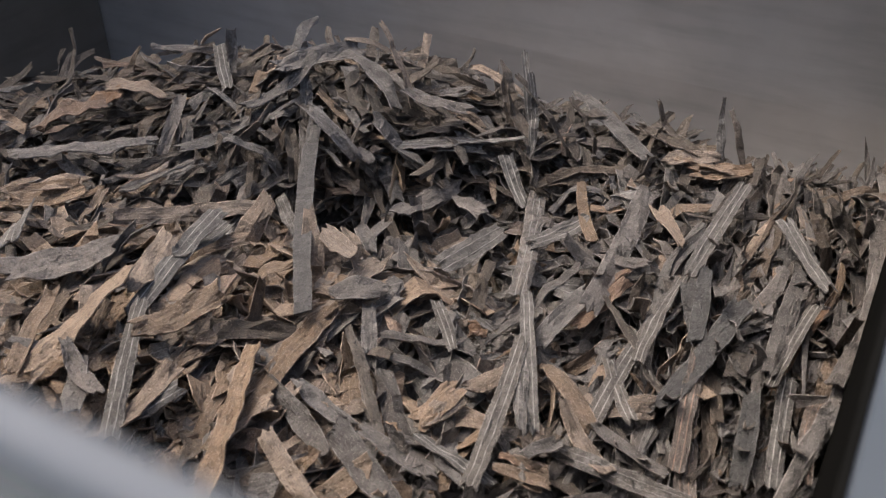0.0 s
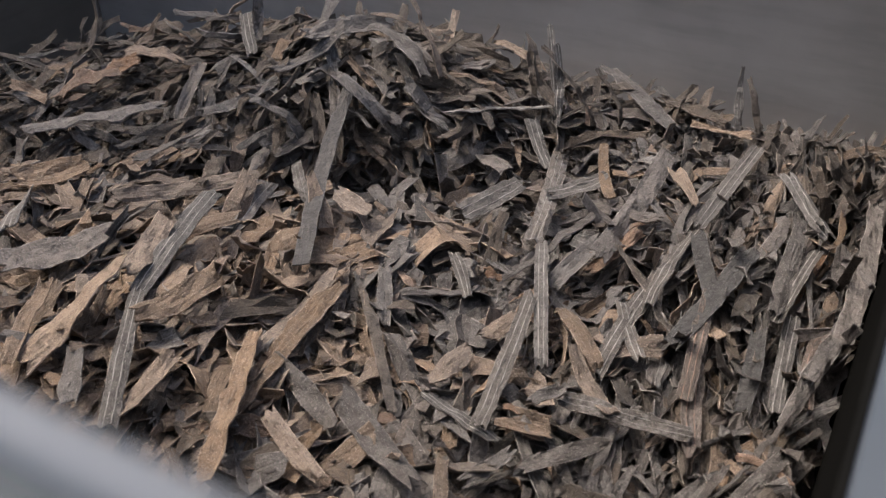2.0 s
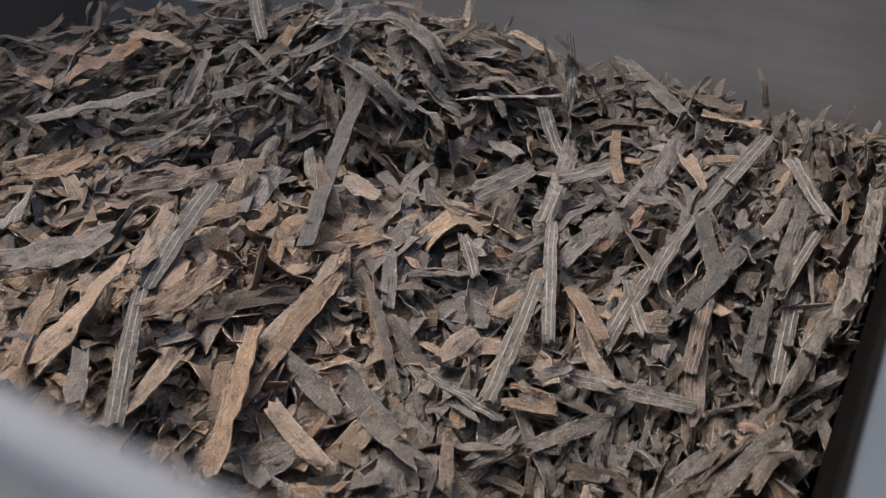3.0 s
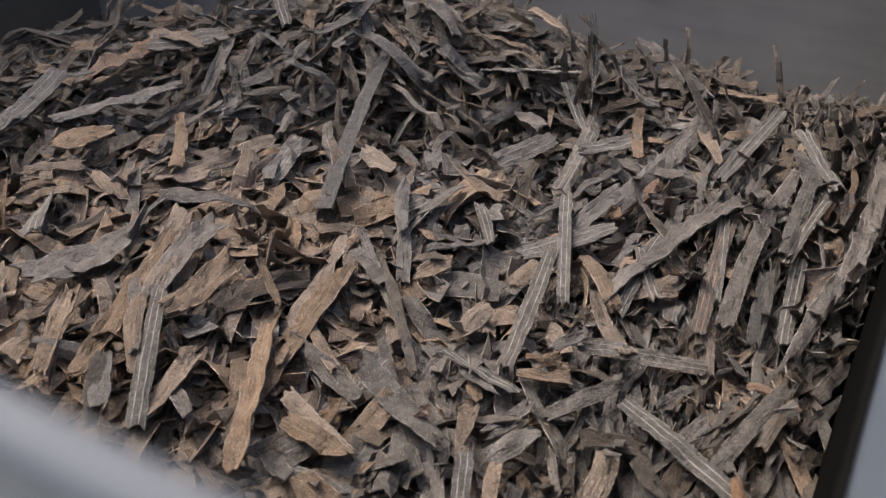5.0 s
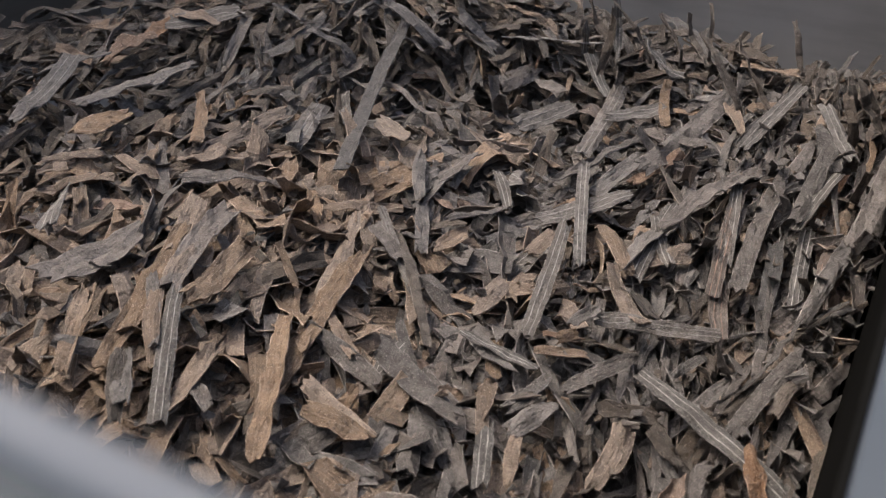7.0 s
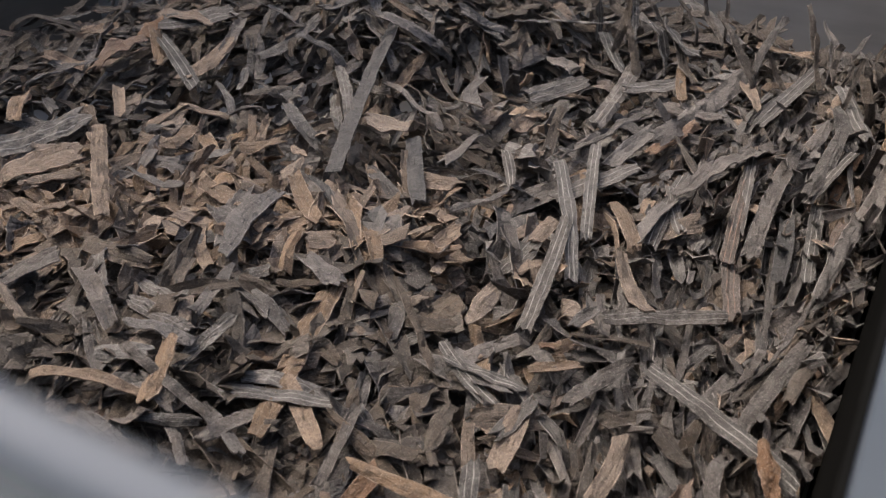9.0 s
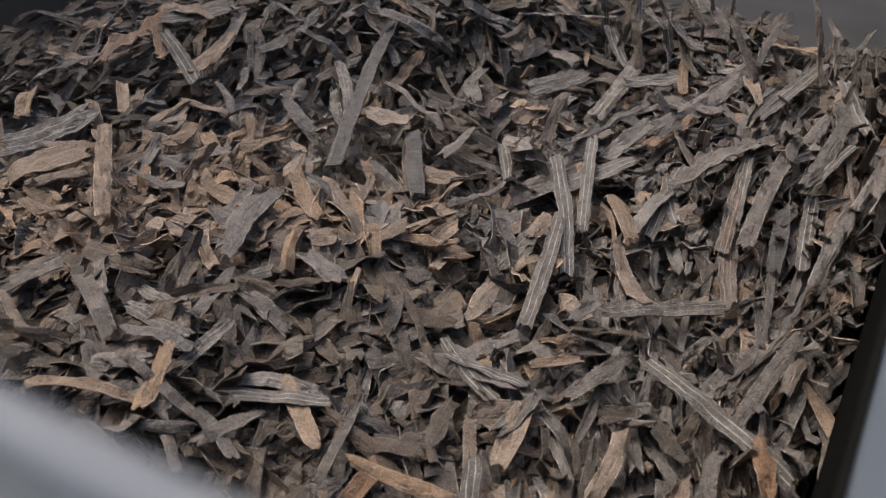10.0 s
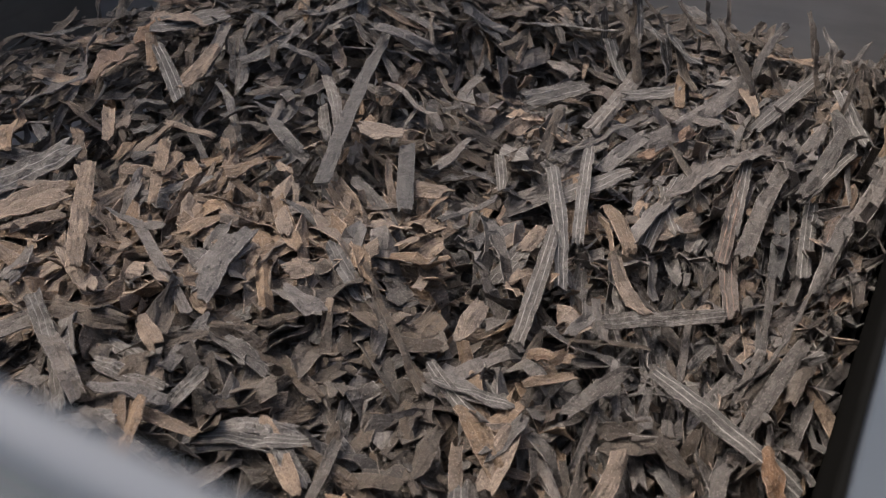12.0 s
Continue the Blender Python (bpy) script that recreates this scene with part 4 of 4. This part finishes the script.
# the mass of small shreds, in clumps that creep with the heap
def shreds(cx, cy, cell, k, still=False, sunk=0.0, rise=0, sink=99):
    rng = random.Random(4000 + k)
    way = drift(cx, cy, 10 if rise else 0)
    first = (way[1][0] - cx, way[2][0] - cy)
    verts, faces, uvs, slots = [], [], [], []
    for turn in range(128):
        tiny = turn >= 66
        x, y = cx + rng.uniform(-0.62, 0.62) * cell, cy + rng.uniform(-0.62, 0.62) * cell
        if x > SLOPE * y + (-0.012 if still else 0.01) or y < 0.16 - SLOPE * x:
            continue
        deep = rng.random() ** 1.3 * (0.6 if tiny else 1.0)
        hollow = relief(x + first[0], y + first[1]) > 0.05
        slope_up = y > 1.40 and x < 0.3
        if (hollow or slope_up) and rng.random() < (0.8 if tiny else 0.42 if not still else 0.75):
            continue
        if slope_up or hollow:
            deep *= 1.5
        length = min(0.15, max(0.035, rng.lognormvariate(-2.6, 0.42)))
        width = rng.uniform(0.012, 0.034)
        if rng.random() < 0.16:
            length, width = rng.uniform(0.04, 0.075), rng.uniform(0.03, 0.045)
        elif rng.random() < 0.2:
            length, width = rng.uniform(0.10, 0.17), rng.uniform(0.012, 0.026)
        upper = y > 1.36 and x < 0.25
        if y > 1.38:                       # long thin shreds on the upper slope
            length, width = min(0.17, length * 1.5), width * 0.7
        elif x < 0.05 and y < 1.27:         # broad torn strips near the front
            length, width = min(0.2, length * 1.3), min(0.046, width * 1.4)
        if x > SLOPE * y - 0.30 and y < 1.4:
            length, width = min(0.24, length * 1.8), width * 0.72
        if tiny:
            length, width = rng.uniform(0.008, 0.03), rng.uniform(0.004, 0.013)
        if tiny:
            v, f, uv = ribbon(rng, length, width, 0.0014, 0.0, 0.4, 0.004, 2, 2, 0.4, 0, 0.2, 0.3, 0, 0.6)
        else:
            v, f, uv = ribbon(rng, length, width, 0.0016, rng.gauss(0, 0.35), rng.gauss(0, 0.5), 0.013, 6, 3, 0.42, rng.gauss(0, 0.08), 0.12,
                              0.22, rng.choice((0, 0, 0.3, -0.4, 0.5)), rng.choice((0.25, 0.25, 0.45, 0.85)), 0.04)
        heading = rng.gauss(60, 40) if x > 0.1 else rng.uniform(0, 180)
        past = max(0.0, y - crest(x))
        z = top(x, y) + swell(x, y) - 0.105 * deep - 0.9 * past + 0.002 - sunk + (0.014 if rise and y > 1.22 else 0.0)
        spot = set_back((x, y, z), relief(x + first[0], y + first[1]) + (0.06 * bell(x, y, -0.05, 1.45, 0.4, 0.2) if still else 0.0))
        if x > SLOPE * y - 0.30 and not tiny and y < 1.4:       # drawn out along the side wall
            heading = rng.gauss(64, 17)
        if x < 0.05 and y < 1.27:
            heading = rng.gauss(72, 48)
        m = Matrix.Translation(spot) @ pose(0, 0, 0, 9, 0, heading) @ pose(0, 0, 0, rng.gauss(0, 24 if y < crest(x) - 0.12 else 15), rng.gauss(0, 15 if y < crest(x) - 0.12 else 8), 0)
        if upper:      # the steep upper slope: shreds that hang down it from the peak
            heading = math.degrees(math.atan2(y - 1.95, 1.6 * (x + 0.25))) + rng.gauss(0, 42)
            m = Matrix.Translation(spot) @ pose(0, 0, 0, 9 + 32 * bell(x, y, -0.25, 1.46, 0.45, 0.13), 0, 0) @ pose(0, 0, 0, 0, 0, heading) @ pose(0, 0, 0, rng.gauss(0, 27), rng.gauss(0, 11), 0)
        front = x < -0.12 + 0.06 * noise.noise((y * 6, 0, 9)) and y < 1.20 + 0.5 * min(max(-0.05 - x, 0.0), 0.36) + 0.10 * noise.noise((x * 4, 0, 3))
        tan_here = (0.20 if rise and y < 1.2 else 0.86 if rise else 0.70 + 0.3 * noise.noise((x * 2.5, y * 2.5, 7))) if front or rise else 0.17 if x < 0.15 else 0.07
        r = rng.random()
        kind = 2 if r < tan_here else rng.choice((0, 0, 0, 0, 0, 1, 0, 3, 3, 3, 5, 2, 7, 0, 0, 3, 4 if rng.random() < 0.2 else 0))
        # upper slope's shade is put in as darker pieces; fresh front clumps darker too
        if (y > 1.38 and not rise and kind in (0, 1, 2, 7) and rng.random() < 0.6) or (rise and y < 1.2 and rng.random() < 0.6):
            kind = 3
        o = len(verts)
        verts.extend(tuple(m @ Vector(p) - Vector((cx, cy, 0))) for p in v)
        faces.extend(tuple(o + i for i in q) for q in f)
        uvs.extend(uv)
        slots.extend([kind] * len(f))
    if not faces:
        return
    z0 = top(cx, cy)
    back = relief(cx + first[0], cy + first[1])
    mid = set_back((cx, cy, z0), back)
    verts = [(a + cx - mid.x, b + cy - mid.y, c - mid.z) for a, b, c in verts]
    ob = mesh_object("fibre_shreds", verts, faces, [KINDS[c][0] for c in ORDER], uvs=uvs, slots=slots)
    tagged(ob, "tangled small brown and tan shreds of the heap", "shreds", group="shreds of the heap", kind="stuff")
    if still:
        ob.matrix_basis = Matrix.Translation(mid)
        return
    MOVERS.append((ob, way, drift(cx + 0.06, cy, 10 if rise else 0), None, rise, sink, 0.0, back, 0.0))


def all_shreds():
    cell, k = 0.125, 0
    for i in range(-13, 9):
        for j in range(3, 17):
            x, y = (i + 0.5) * cell, (j + 0.5) * cell
            if y < crest(x) + 0.16 and x < SLOPE * y + 0.06 and y > 0.2 - SLOPE * x:
                slumps = x < 0.0 and y < (1.46 if x < -0.25 else 1.30 - 0.5 * max(0.0, x + 0.2))
                shreds(x, y, cell, k, sink=7.9 if slumps else 99)
                if x < 0.03 and y < (1.56 if x < -0.2 else 1.36):
                    shreds(x, y, cell, 3000 + k, rise=8.0)
            k += 1
    # those that cling to the side wall, and the settled ones underneath
    for j in range(12):
        y = 0.52 + 0.085 * j
        shreds(SLOPE * y - 0.055, y, 0.10, 900 + j, True, 0.012)
    for i in range(-6, 5):
        for j in range(3, 10):
            x, y = (i + 0.5) * 0.2, (j + 0.5) * 0.2
            if y < crest(x) + 0.05 and x < SLOPE * y + 0.05 and y > 0.3 - SLOPE * x:
                shreds(x, y, 0.2, 1000 + 20 * i + j, True, 0.05)


all_shreds()


# the dark mass under the loose pieces
def heap_core():
    xs, ys = np.linspace(0.01, 1.75, 48), np.linspace(0.03, 1.95, 44)
    verts, faces = [], []
    for v in ys:
        for u in xs[::-1]:
            p = CORNER_FR - U * u + V * v
            past = max(0.0, p.y - crest(p.x) - 0.08)
            side = max(0.0, -1.3 - p.x)
            z = top(p.x, p.y) + swell(p.x, p.y) - 0.12 - 0.06 * min(max((p.y - 1.3) / 0.2, 0.0), 1.0) - 1.1 * past - side + 0.02 * noise.noise((p.x * 22, p.y * 22, 3))
            back = max(relief(p.x - 0.04 * k, p.y - 0.09 * k) for k in range(4))
            p = set_back((p.x, p.y, z), back)
            verts.append((p.x, p.y, max(p.z, 0.07)))
    w = len(xs)
    for j in range(len(ys) - 1):
        for i in range(w - 1):
            q = (j * w + i, j * w + i + 1, (j + 1) * w + i + 1, (j + 1) * w + i)
            if max(verts[c][2] for c in q) > 0.071:
                faces.append(q)
    ob = mesh_object("heap_core", verts, faces, GREY)
    tagged(ob, "grey-brown compacted mass of dusty shreds under the loose heap", "shreds", kind="stuff")


heap_core()


def ease(t, at, span):
    s = min(max((t - at) / span + 0.5, 0.0), 1.0)
    return s * s * (3 - 2 * s)


def motions():
    for ob, a, b, own, rise, sink, lift, back, lean in MOVERS:
        start = None
        rows = []
        for t in ROW_TIMES:
            x, y = np.interp(t, a[0], a[1]), np.interp(t, a[0], a[2])
            u, v = np.interp(t, b[0], b[1]), np.interp(t, b[0], b[2])
            turn = math.atan2(v - y, u - x)
            z = top(x, y)
            hidden = max(1 - ease(t, rise, 0.9) if rise else 0.0, ease(t, sink, 0.9) if sink < 90 else 0.0)
            if own is None:
                z -= 0.14 * hidden
                rows.append((t, Matrix.Translation(set_back((x, y, z), back)) @ pose(0, 0, 0, 0, 0, math.degrees(turn))))
                continue
            if start is None:
                start = swell(a[1][0], a[2][0])
            p = Vector((x, y, z + lift))
            ray = (p - EYE).normalized()
            p += ray * (start / ray.z)
            along = (Vector((math.cos(turn), math.sin(turn), 0.1584 * math.sin(turn))).normalized() + ray * lean).normalized()
            up = Vector((0, -0.1584, 1))
            up = (up - along * up.dot(along)).normalized()
            turned = Matrix((along, up.cross(along), up)).transposed().to_4x4()
            rows.append((t, Matrix.Translation(p + ray * back - Vector((0, 0, 0.17 * hidden))) @ turned @ own))
        walk(ob, rows)


motions()
